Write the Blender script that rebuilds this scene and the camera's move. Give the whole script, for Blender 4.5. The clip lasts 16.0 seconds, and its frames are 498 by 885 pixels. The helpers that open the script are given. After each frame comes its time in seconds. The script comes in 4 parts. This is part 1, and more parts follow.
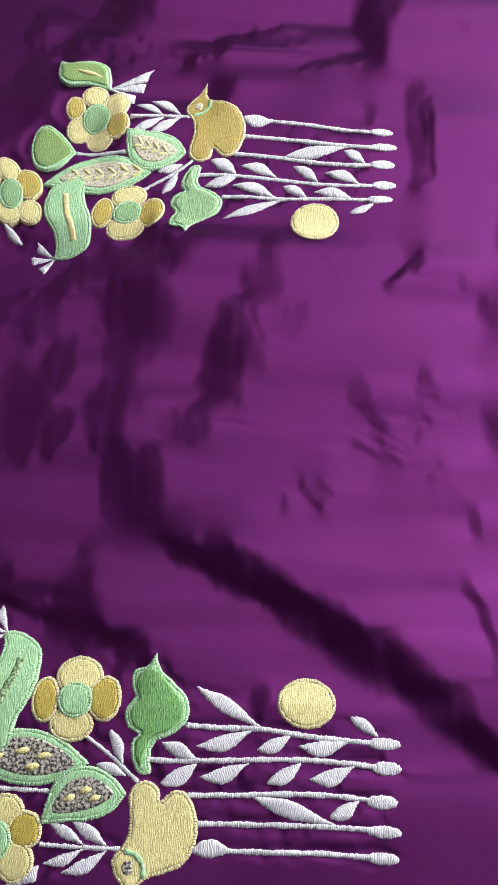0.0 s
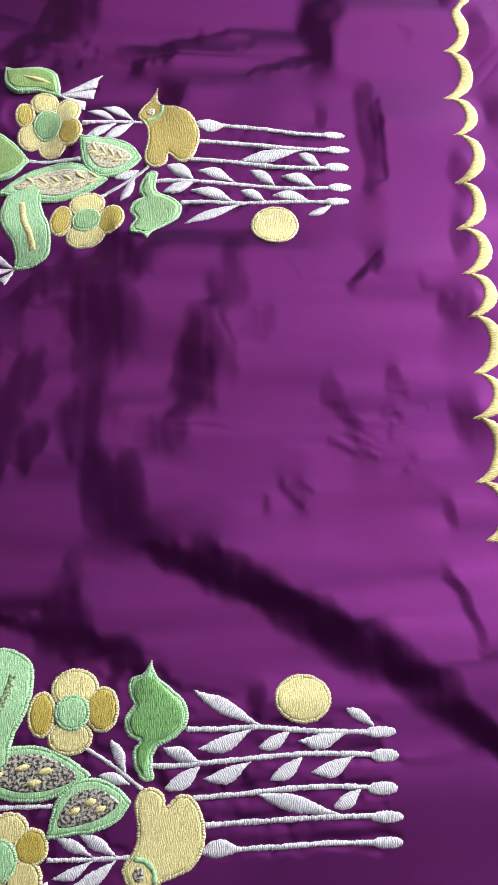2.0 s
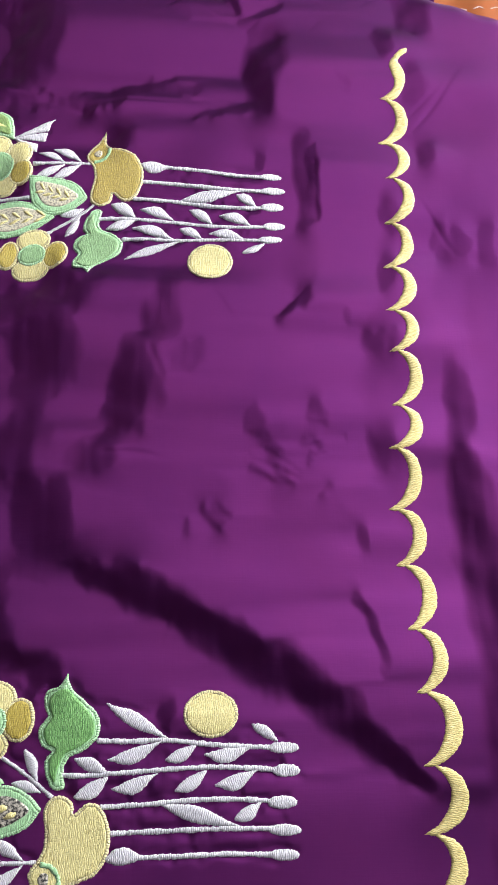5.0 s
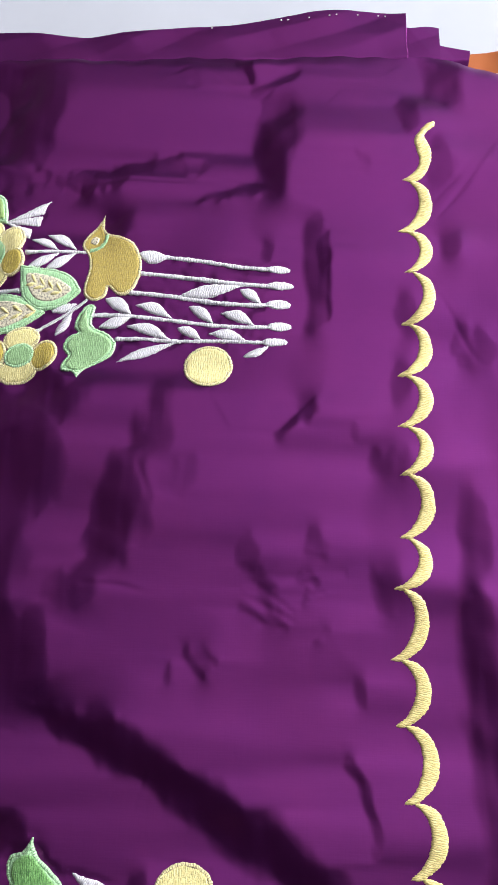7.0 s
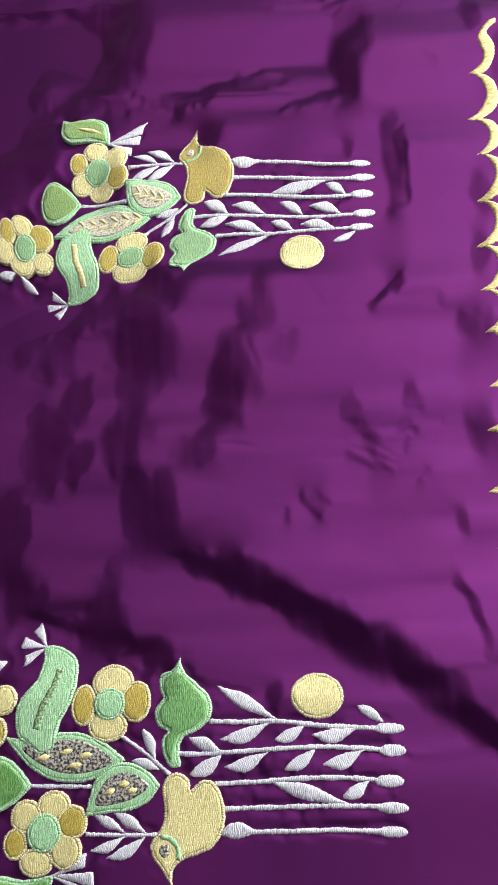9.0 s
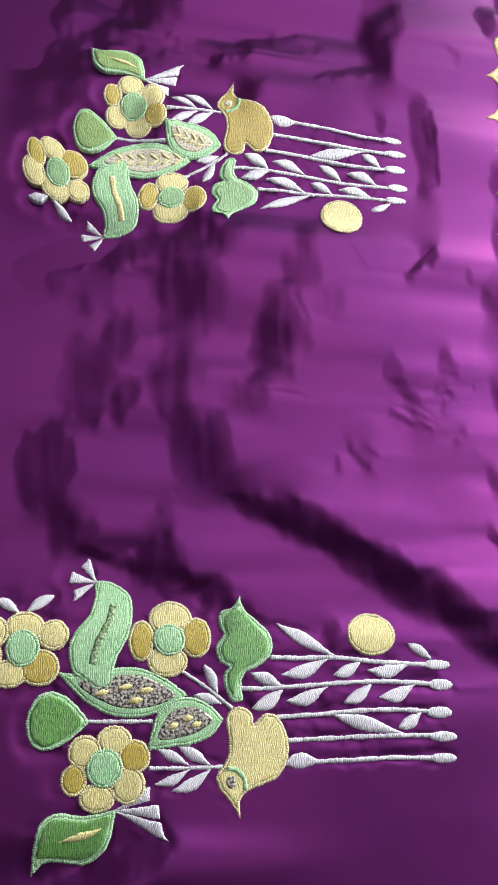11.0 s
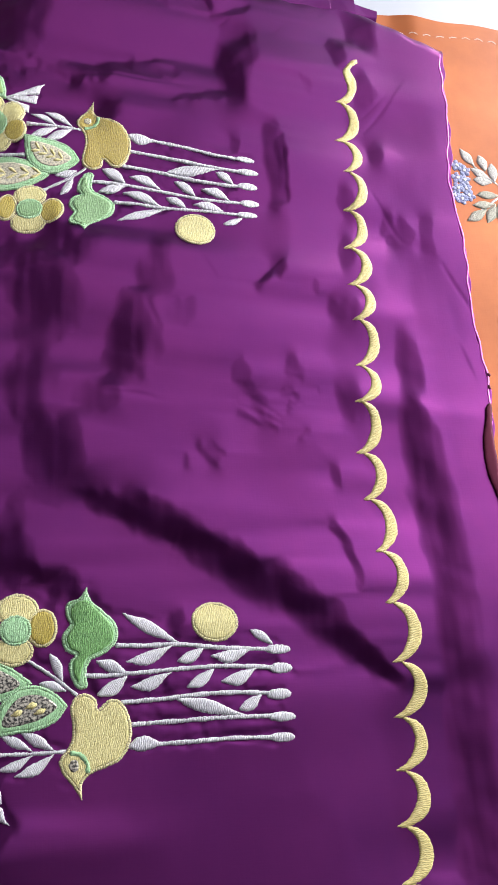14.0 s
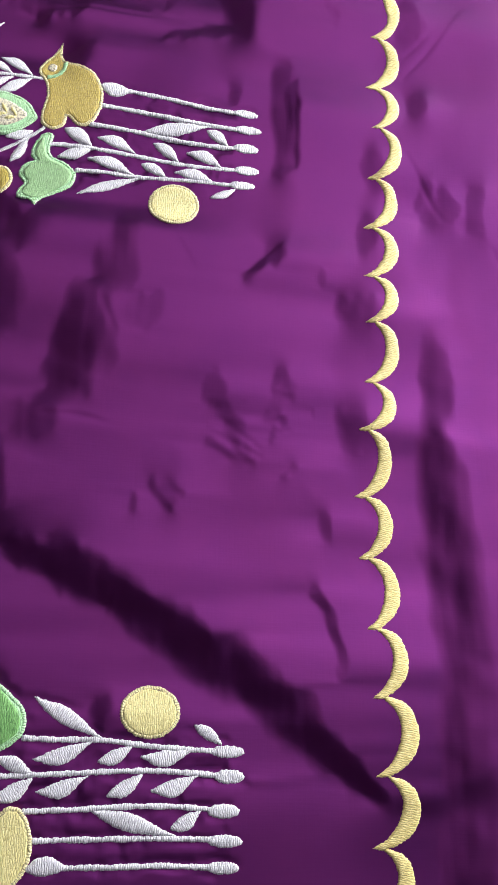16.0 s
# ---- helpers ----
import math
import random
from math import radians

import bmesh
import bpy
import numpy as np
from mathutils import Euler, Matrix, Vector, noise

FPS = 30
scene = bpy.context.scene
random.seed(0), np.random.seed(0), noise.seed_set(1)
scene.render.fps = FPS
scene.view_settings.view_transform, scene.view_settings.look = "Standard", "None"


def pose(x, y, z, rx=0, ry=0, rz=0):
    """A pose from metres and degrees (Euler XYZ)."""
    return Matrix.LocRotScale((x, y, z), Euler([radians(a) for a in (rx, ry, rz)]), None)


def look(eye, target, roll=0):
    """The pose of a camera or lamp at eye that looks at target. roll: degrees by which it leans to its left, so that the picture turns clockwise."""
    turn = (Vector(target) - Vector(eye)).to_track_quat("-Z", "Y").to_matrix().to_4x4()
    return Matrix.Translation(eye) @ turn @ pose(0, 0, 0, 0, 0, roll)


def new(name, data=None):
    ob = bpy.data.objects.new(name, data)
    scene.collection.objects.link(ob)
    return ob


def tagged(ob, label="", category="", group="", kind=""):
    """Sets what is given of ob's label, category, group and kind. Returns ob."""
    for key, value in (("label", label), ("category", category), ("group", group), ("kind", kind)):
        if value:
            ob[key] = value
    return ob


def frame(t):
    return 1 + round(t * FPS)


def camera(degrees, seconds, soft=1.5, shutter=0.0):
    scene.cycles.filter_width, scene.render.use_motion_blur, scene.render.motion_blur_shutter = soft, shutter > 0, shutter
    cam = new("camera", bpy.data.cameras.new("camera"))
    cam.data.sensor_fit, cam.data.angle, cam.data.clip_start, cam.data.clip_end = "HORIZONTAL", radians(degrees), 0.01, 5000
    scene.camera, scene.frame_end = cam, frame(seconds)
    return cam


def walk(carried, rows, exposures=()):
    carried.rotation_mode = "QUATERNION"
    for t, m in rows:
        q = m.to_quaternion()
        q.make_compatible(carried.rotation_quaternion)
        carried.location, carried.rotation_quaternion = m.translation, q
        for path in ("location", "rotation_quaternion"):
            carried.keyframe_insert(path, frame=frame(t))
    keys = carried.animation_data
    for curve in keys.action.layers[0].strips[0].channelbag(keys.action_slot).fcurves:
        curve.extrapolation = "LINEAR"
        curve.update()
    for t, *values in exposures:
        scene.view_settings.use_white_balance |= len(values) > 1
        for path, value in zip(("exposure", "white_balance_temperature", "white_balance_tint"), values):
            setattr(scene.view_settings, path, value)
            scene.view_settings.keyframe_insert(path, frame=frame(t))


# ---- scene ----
cam = camera(31.66, 16.0)
PATH = [
    (0, (-0.0479, -0.1821, 0.4773), (-0.0831, -0.0060, 0.0107), -9.18),
    (0.5, (-0.0822, -0.1863, 0.4686), (-0.0852, -0.0287, -0.0059), -1.99),
    (1, (-0.0915, -0.1883, 0.4799), (-0.0824, -0.0227, 0.0082), 1.09),
    (1.5, (-0.0889, -0.1803, 0.4828), (-0.0745, -0.0090, 0.0132), 2.75),
    (2, (-0.0852, -0.1802, 0.4860), (-0.0713, -0.0067, 0.0173), 2.85),
    (2.5, (-0.0822, -0.1817, 0.4878), (-0.0692, -0.0083, 0.0190), 2.31),
    (3, (-0.0757, -0.1816, 0.4910), (-0.0606, -0.0071, 0.0227), 2.71),
    (3.5, (-0.0655, -0.1871, 0.4900), (-0.0537, -0.0150, 0.0207), 2.13),
    (4, (-0.0519, -0.1949, 0.4984), (-0.0414, -0.0164, 0.0315), 1.86),
    (4.5, (-0.0392, -0.1933, 0.5033), (-0.0289, -0.0093, 0.0385), 1.84),
    (4.7, (-0.0343, -0.1938, 0.5089), (-0.0261, -0.0042, 0.0463), 1.36),
    (6.8, (0.0054, -0.1061, 0.5081), (-0.0194, 0.0805, 0.0449), -5.76),
    (7, (0.0080, -0.0928, 0.4979), (-0.0197, 0.0866, 0.0320), -7.42),
    (7.5, (0.0083, -0.0998, 0.4970), (-0.0434, 0.0601, 0.0261), -16.48),
    (8, (0.0100, -0.1498, 0.5180), (-0.0432, 0.0295, 0.0542), -16.00),
    (8.5, (0.0050, -0.1778, 0.5259), (-0.0530, 0.0005, 0.0624), -17.41),
    (9, (-0.0172, -0.1883, 0.5245), (-0.0782, -0.0121, 0.0606), -20.54),
    (9.2, (-0.0567, -0.1876, 0.5261), (-0.0929, -0.0132, 0.0589), -13.10),
    (11.3, (-0.1989, -0.2229, 0.5242), (-0.1286, -0.0553, 0.0584), 23.23),
    (11.5, (-0.1878, -0.2268, 0.5154), (-0.1160, -0.0642, 0.0481), 22.78),
    (12, (-0.1745, -0.2376, 0.5217), (-0.0937, -0.0780, 0.0548), 22.77),
    (12.5, (-0.1623, -0.2482, 0.5388), (-0.0844, -0.0593, 0.0825), 20.17),
    (13, (-0.1418, -0.2556, 0.5625), (-0.0476, -0.0502, 0.1165), 23.10),
    (13.3, (-0.135, -0.256, 0.563), (-0.0206, -0.0346, 0.0803), 25.2),
    (13.5, (-0.1393, -0.2490, 0.5564), (-0.0236, -0.0540, 0.1108), 28.51),
    (14, (-0.1516, -0.2487, 0.5500), (-0.0414, -0.0637, 0.0987), 29.85),
    (14.5, (-0.1603, -0.2496, 0.5413), (-0.0555, -0.0736, 0.0852), 30.67),
    (15, (-0.1360, -0.2334, 0.5345), (-0.0444, -0.0582, 0.0752), 27.12),
    (15.5, (-0.0836, -0.1924, 0.5021), (-0.0082, -0.0191, 0.0392), 24.38),
    (16, (-0.0475, -0.1537, 0.4681), (0.0009, 0.0014, -0.0048), 19.52),
]
walk(cam, [(t, look(eye, target, roll)) for t, eye, target, roll in PATH],
     [(0, 0.02), (4.7, 0.0), (7.0, 0.0), (9.2, 0.08), (11.3, -0.02), (13.0, -0.14), (15.0, -0.16), (16.0, -0.03)])

# ---- light ----
world = bpy.data.worlds.new("world")
scene.world = world
world.use_nodes = True
sky = world.node_tree.nodes.new("ShaderNodeTexSky")
sky.sky_type, sky.sun_disc, sky.sun_elevation, sky.sun_rotation = "NISHITA", False, radians(40), radians(20)
world.node_tree.links.new(sky.outputs[0], world.node_tree.nodes["Background"].inputs[0])
world.node_tree.nodes["Background"].inputs[1].default_value = 0.12

WALL_X, WIN = 1.25, (0.1, 2.3, 0.0, 1.15)  # the unseen wall on the light's side, with a tall window; its opening y0 y1 z0 z1
daylight = bpy.data.lights.new("window_daylight", "AREA")
daylight.shape, daylight.size, daylight.size_y = "RECTANGLE", WIN[1] - WIN[0], WIN[3] - WIN[2]
daylight.energy, daylight.color = 128.0, (1.0, 0.98, 0.95)
lamp = new("window_daylight", daylight)
lamp.matrix_world = look((WALL_X + 0.06, (WIN[0] + WIN[1]) / 2, (WIN[2] + WIN[3]) / 2), (0, (WIN[0] + WIN[1]) / 2, (WIN[2] + WIN[3]) / 2))


# ---- materials ----
def material(name, colour, rough=0.5, metal=0.0, sheen=0.0):
    m = bpy.data.materials.new(name)
    m.use_nodes = True
    b = m.node_tree.nodes["Principled BSDF"]
    b.inputs["Base Color"].default_value = (*colour, 1)
    b.inputs["Roughness"].default_value, b.inputs["Metallic"].default_value = rough, metal
    b.inputs["Sheen Weight"].default_value = sheen
    return m, m.node_tree, b


def node(tree, kind, **values):
    n = tree.nodes.new(kind)
    for key, value in values.items():
        n.inputs[key.replace("_", " ")].default_value = value
    return n


def varied(tree, b, coords, dark, light, scale, detail=4.0, low=0.3, high=0.7):
    """Base colour that wanders between two tones."""
    n = node(tree, "ShaderNodeTexNoise", Scale=scale, Detail=detail, Roughness=0.6)
    ramp = tree.nodes.new("ShaderNodeValToRGB")
    ramp.color_ramp.elements[0].color, ramp.color_ramp.elements[1].color = (*dark, 1), (*light, 1)
    ramp.color_ramp.elements[0].position, ramp.color_ramp.elements[1].position = low, high
    tree.links.new(coords, n.inputs["Vector"])
    tree.links.new(n.outputs["Fac"], ramp.inputs[0])
    tree.links.new(ramp.outputs[0], b.inputs["Base Color"])
    return ramp


def silk(name, dark, light, rough, metal, shot=None):
    """Silk: a fine weave with slubs, coloured gloss. shot: colour and roughness of the crossing threads."""
    m, tree, b = material(name, light, rough, metal)
    co = tree.nodes.new("ShaderNodeTexCoord").outputs["Object"]
    varied(tree, b, co, dark, light, 9.0, 6.0)
    stretch = node(tree, "ShaderNodeMapping", Scale=(60.0, 900.0, 1.0))
    tree.links.new(co, stretch.inputs["Vector"])
    slub = node(tree, "ShaderNodeTexNoise", Scale=1.0, Detail=3.0)
    tree.links.new(stretch.outputs[0], slub.inputs["Vector"])
    upright = node(tree, "ShaderNodeMapping", Scale=(700.0, 45.0, 1.0))
    tree.links.new(co, upright.inputs["Vector"])
    warp_thread = node(tree, "ShaderNodeTexNoise", Scale=1.0, Detail=3.0)
    tree.links.new(upright.outputs[0], warp_thread.inputs["Vector"])
    grain = node(tree, "ShaderNodeTexNoise", Scale=140.0, Detail=4.0)
    tree.links.new(co, grain.inputs["Vector"])
    total = slub.outputs["Fac"]
    for other in (grain, warp_thread):
        add = tree.nodes.new("ShaderNodeMath")
        add.operation = "ADD"
        tree.links.new(total, add.inputs[0])
        tree.links.new(other.outputs["Fac"], add.inputs[1])
        total = add.outputs[0]
    bump = node(tree, "ShaderNodeBump", Strength=0.05, Distance=0.0006)
    tree.links.new(total, bump.inputs["Height"])
    tree.links.new(bump.outputs[0], b.inputs["Normal"])
    wear = node(tree, "ShaderNodeMapRange", To_Min=rough - 0.05, To_Max=rough + 0.07)
    tree.links.new(grain.outputs["Fac"], wear.inputs["Value"])
    tree.links.new(wear.outputs[0], b.inputs["Roughness"])
    if shot:
        cross = tree.nodes.new("ShaderNodeBsdfPrincipled")
        cross.inputs["Base Color"].default_value = (*shot[0], 1)
        cross.inputs["Roughness"].default_value, cross.inputs["Metallic"].default_value = shot[1], 1.0
        tree.links.new(bump.outputs[0], cross.inputs["Normal"])
        both = tree.nodes.new("ShaderNodeMixShader")
        tree.links.new(b.outputs[0], both.inputs[1])
        tree.links.new(cross.outputs[0], both.inputs[2])
        tree.links.new(both.outputs[0], tree.nodes["Material Output"].inputs[0])
    return m


def thread(name, dark, light, rough=0.42, metal=0.0, rows=True, ribs=0.0, pitch=1.1):
    """Stitched thread: ribs across the piece's grain (UV, in millimetres); rows: filled with staggered rows of
    stitches, shade painted in their gaps; ribs: depth of the shade painted in the grooves between satin stitches, pitch
    apart.
    """
    m, tree, b = material(name, light, rough, metal, 0.15)
    uv = tree.nodes.new("ShaderNodeTexCoord").outputs["UV"]
    stretch = node(tree, "ShaderNodeMapping", Scale=(1.5, 0.3, 1.0))
    tree.links.new(uv, stretch.inputs["Vector"])
    ramp = varied(tree, b, stretch.outputs[0], dark, light, 1.0, 5.0, 0.3, 0.58)
    fibre = node(tree, "ShaderNodeTexNoise", Scale=1.2, Detail=4.0, Roughness=0.65)
    tree.links.new(stretch.outputs[0], fibre.inputs["Vector"])
    relief_of = fibre.outputs["Fac"]
    if rows:
        turned = node(tree, "ShaderNodeMapping", Rotation=(0.0, 0.0, math.pi / 2))
        tree.links.new(uv, turned.inputs["Vector"])
        sway = node(tree, "ShaderNodeTexNoise", Scale=0.3, Detail=3.0)
        tree.links.new(uv, sway.inputs["Vector"])
        moved = tree.nodes.new("ShaderNodeVectorMath")
        moved.operation = "MULTIPLY_ADD"
        moved.inputs[1].default_value = (3.5, 2.2, 0.0)
        tree.links.new(sway.outputs["Color"], moved.inputs[0])
        tree.links.new(turned.outputs[0], moved.inputs[2])
        stitch = node(tree, "ShaderNodeTexBrick", Scale=1.0, Color1=(1, 1, 1, 1), Color2=(0.8, 0.8, 0.8, 1), Mortar=(0.2, 0.2, 0.2, 1))
        for key, value in (("Mortar Size", 0.14), ("Mortar Smooth", 0.6), ("Brick Width", 4.2), ("Row Height", 1.15)):
            stitch.inputs[key].default_value = value
        stitch.offset = 0.37
        tree.links.new(moved.outputs[0], stitch.inputs["Vector"])
        # shade in the gaps between stitches, multiplied into the colour
        shade = tree.nodes.new("ShaderNodeMix")
        shade.data_type, shade.blend_type = "RGBA", "MULTIPLY"
        shade.inputs[0].default_value = 0.36
        tree.links.new(ramp.outputs[0], shade.inputs[6])
        tree.links.new(stitch.outputs["Color"], shade.inputs[7])
        tree.links.new(shade.outputs[2], b.inputs["Base Color"])
        add = tree.nodes.new("ShaderNodeMath")
        add.operation = "SUBTRACT"
        tree.links.new(relief_of, add.inputs[0])
        tree.links.new(stitch.outputs["Fac"], add.inputs[1])
        relief_of = add.outputs[0]
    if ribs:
        # groove shade painted into the colour, with a bump to match
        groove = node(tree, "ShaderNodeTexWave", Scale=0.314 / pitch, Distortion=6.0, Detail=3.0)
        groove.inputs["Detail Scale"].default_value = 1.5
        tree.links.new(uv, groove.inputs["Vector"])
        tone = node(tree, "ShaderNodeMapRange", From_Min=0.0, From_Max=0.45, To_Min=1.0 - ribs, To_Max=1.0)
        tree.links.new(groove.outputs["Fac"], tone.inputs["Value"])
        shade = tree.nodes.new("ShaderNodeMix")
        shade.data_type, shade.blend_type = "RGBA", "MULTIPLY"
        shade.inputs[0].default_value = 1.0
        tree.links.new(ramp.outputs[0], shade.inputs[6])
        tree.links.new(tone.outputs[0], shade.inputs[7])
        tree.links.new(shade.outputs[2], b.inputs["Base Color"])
        add = tree.nodes.new("ShaderNodeMath")
        tree.links.new(relief_of, add.inputs[0])
        tree.links.new(tone.outputs[0], add.inputs[1])
        relief_of = add.outputs[0]
    bump = node(tree, "ShaderNodeBump", Strength=0.75, Distance=0.0007)
    tree.links.new(relief_of, bump.inputs["Height"])
    tree.links.new(bump.outputs[0], b.inputs["Normal"])
    return m


PURPLE = silk("purple_silk", (0.255, 0.028, 0.124), (0.322, 0.037, 0.155), 0.345, 0.97, ((0.030, 0.016, 0.165), 0.44))
HEM = silk("magenta_selvedge", (0.55, 0.08, 0.45), (0.75, 0.16, 0.62), 0.45, 0.3)
ORANGE = silk("orange_silk", (0.33, 0.082, 0.02), (0.53, 0.155, 0.04), 0.45, 0.3)
THREADS = {
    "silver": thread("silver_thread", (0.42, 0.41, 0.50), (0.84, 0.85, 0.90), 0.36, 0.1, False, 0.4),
    "cream": thread("cream_thread", (0.62, 0.53, 0.17), (0.95, 0.88, 0.42)),
    "mustard": thread("mustard_thread", (0.38, 0.28, 0.03), (0.68, 0.54, 0.10)),
    "green": thread("green_thread", (0.035, 0.14, 0.025), (0.19, 0.48, 0.11)),
    "leaf_green": thread("leaf_green_thread", (0.05, 0.20, 0.04), (0.24, 0.56, 0.17)),
    "olive": thread("olive_thread", (0.13, 0.24, 0.05), (0.27, 0.45, 0.13)),
    "mint": thread("mint_thread", (0.20, 0.46, 0.20), (0.50, 0.86, 0.48)),
    "sage": thread("sage_thread", (0.16, 0.32, 0.13), (0.34, 0.60, 0.28)),
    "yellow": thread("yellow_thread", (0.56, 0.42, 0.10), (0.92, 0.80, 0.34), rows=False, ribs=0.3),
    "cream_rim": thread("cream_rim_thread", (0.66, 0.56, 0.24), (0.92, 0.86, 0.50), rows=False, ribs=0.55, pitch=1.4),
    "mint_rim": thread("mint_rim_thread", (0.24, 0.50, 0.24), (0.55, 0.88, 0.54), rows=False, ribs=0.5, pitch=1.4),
    "gold": thread("gold_thread", (0.33, 0.24, 0.03), (0.62, 0.48, 0.10)),
    "white": thread("white_thread", (0.40, 0.40, 0.39), (0.68, 0.66, 0.64)),
    "blue": thread("blue_thread", (0.10, 0.12, 0.30), (0.28, 0.33, 0.62)),
    "pink": thread("pink_thread", (0.70, 0.50, 0.46), (0.85, 0.70, 0.66)),
    "dull": thread("dull_grey_thread", (0.20, 0.20, 0.15), (0.46, 0.45, 0.36)),
    "seam_shade": thread("brown_seam_shade_thread", (0.05, 0.04, 0.03), (0.22, 0.17, 0.08)),
}
# line inside each rim: brown stitching and the groove's shade, painted as one
SEAMS = {"cream": "seam_shade", "mustard": "seam_shade", "gold": "seam_shade"}
RIMS = {"cream": "cream_rim", "mustard": "cream_rim", "gold": "cream_rim", "mint": "mint_rim", "sage": "mint_rim", "olive": "mint_rim", "green": "mint_rim"}
fleck_m, fleck_t, fleck_b = material("flecked_silver_thread", (0.3, 0.3, 0.3), 0.4, 0.2)
varied(fleck_t, fleck_b, fleck_t.nodes.new("ShaderNodeTexCoord").outputs["UV"], (0.03, 0.03, 0.03), (0.66, 0.63, 0.54), 0.62, 3.0, 0.43, 0.6)
THREADS["fleck"] = fleck_m
pale_m, pale_t, pale_b = material("pale_flecked_thread", (0.5, 0.5, 0.45), 0.4, 0.1)
varied(pale_t, pale_b, pale_t.nodes.new("ShaderNodeTexCoord").outputs["UV"], (0.16, 0.15, 0.13), (0.80, 0.76, 0.58), 0.8, 2.0, 0.34, 0.55)
THREADS["pale_fleck"] = pale_m
moss_m, moss_t, moss_b = material("flecked_olive_thread", (0.3, 0.4, 0.2), 0.45)
varied(moss_t, moss_b, moss_t.nodes.new("ShaderNodeTexCoord").outputs["UV"], (0.07, 0.12, 0.05), (0.42, 0.62, 0.34), 0.7, 3.0, 0.42, 0.6)
THREADS["moss"] = moss_m
white_m, white_t, white_b = material("white_laminate", (0.8, 0.82, 0.85), 0.45)
varied(white_t, white_b, white_t.nodes.new("ShaderNodeTexCoord").outputs["Object"], (0.46, 0.49, 0.56), (0.52, 0.55, 0.62), 6.0)
# walls and ceiling stay out of view, toned for their reflection in the silk
wall_m, wall_t, wall_b = material("unseen_wall_paint", (0.6, 0.58, 0.56), 0.8)
varied(wall_t, wall_b, wall_t.nodes.new("ShaderNodeTexCoord").outputs["Object"], (0.045, 0.035, 0.05), (0.07, 0.055, 0.075), 3.0)
ceiling_m, ceiling_t, ceiling_b = material("unseen_ceiling_paint", (0.8, 0.8, 0.8), 0.8)
varied(ceiling_t, ceiling_b, ceiling_t.nodes.new("ShaderNodeTexCoord").outputs["Object"], (0.54, 0.56, 0.64), (0.60, 0.62, 0.69), 3.0)
floor_m, floor_t, floor_b = material("dark_floor", (0.05, 0.02, 0.03), 0.4)
varied(floor_t, floor_b, floor_t.nodes.new("ShaderNodeTexCoord").outputs["Object"], (0.05, 0.008, 0.013), (0.11, 0.018, 0.028), 12.0)
frame_m = material("window_paint", (0.75, 0.75, 0.73), 0.5)[0]


# ---- mesh helpers ----
def mesh_object(name, verts, faces, mat, parent=None, label="", shade=True):
    me = bpy.data.meshes.new(name)
    me.from_pydata([tuple(v) for v in verts], [], [tuple(f) for f in faces])
    me.materials.append(mat)
    me.polygons.foreach_set("use_smooth", [shade] * len(me.polygons))
    me.update()
    ob = new(name, me)
    ob.parent = parent
    return tagged(ob, label)


def box(name, x0, x1, y0, y1, z0, z1, mat, parent=None, label="", bevel=0.0):
    bm = bmesh.new()
    bmesh.ops.create_cube(bm, size=1)
    for v in bm.verts:
        v.co = ((x0 + x1) / 2 + v.co.x * (x1 - x0), (y0 + y1) / 2 + v.co.y * (y1 - y0), (z0 + z1) / 2 + v.co.z * (z1 - z0))
    if bevel:
        bmesh.ops.bevel(bm, geom=bm.edges[:], offset=bevel, segments=2, affect="EDGES")
    me = bpy.data.meshes.new(name)
    bm.to_mesh(me)
    bm.free()
    me.materials.append(mat)
    ob = new(name, me)
    ob.parent = parent
    return tagged(ob, label)


# ---- embroidery ----
import mathutils.geometry


def smooth(points, closed=True, per=9):
    """A curve through the points; a point given twice is a sharp corner."""
    p = np.array(points, float)
    n, out = len(p), []
    for i in range(n if closed else n - 1):
        a, b, c, d = (p[(i + k) % n] if closed else p[min(max(i + k, 0), n - 1)] for k in (-1, 0, 1, 2))
        if np.allclose(b, c):
            continue
        for t in np.arange(per) / per:
            out.append(0.5 * (2 * b + (c - a) * t + (2 * a - 5 * b + 4 * c - d) * t * t + (3 * b - a - 3 * c + d) * t ** 3))
    if not closed:
        out.append(p[-1])
    return np.array(out)


def oval(x, y, a, b, turn):
    t = np.linspace(0, 2 * math.pi, 48, endpoint=False)
    c, s = math.cos(radians(turn)), math.sin(radians(turn))
    u, v = a * np.cos(t), b * np.sin(t)
    return np.stack([x + u * c - v * s, y + u * s + v * c], -1)


def leaf_outline(base, tip, width, belly):
    """A leaf from base to tip with a drawn-out point; belly shifts its fullness to its upper (+) or lower (-) side."""
    base, tip = np.array(base), np.array(tip)
    d = tip - base
    n = np.array([-d[1], d[0]]) * (1 if d[0] > 0 else -1)
    t = np.linspace(0, 1, 26)
    long = np.linalg.norm(d) > 21
    full = np.sin(math.pi * t ** 1.15) ** (1.3 if long else 0.95)
    wide = width / 2 * (0.1 + 0.95 * full)
    unit = n / np.linalg.norm(n)
    mid = base + t[:, None] * d + unit * ((0.07 if long else 0.0) * np.linalg.norm(d) * (t ** 4 - 0.35 * t))[:, None]
    unit = n / np.linalg.norm(n)
    return np.concatenate([mid + unit * (wide * (1 + belly))[:, None], (mid - unit * (wide * (1 - belly))[:, None])[::-1]])


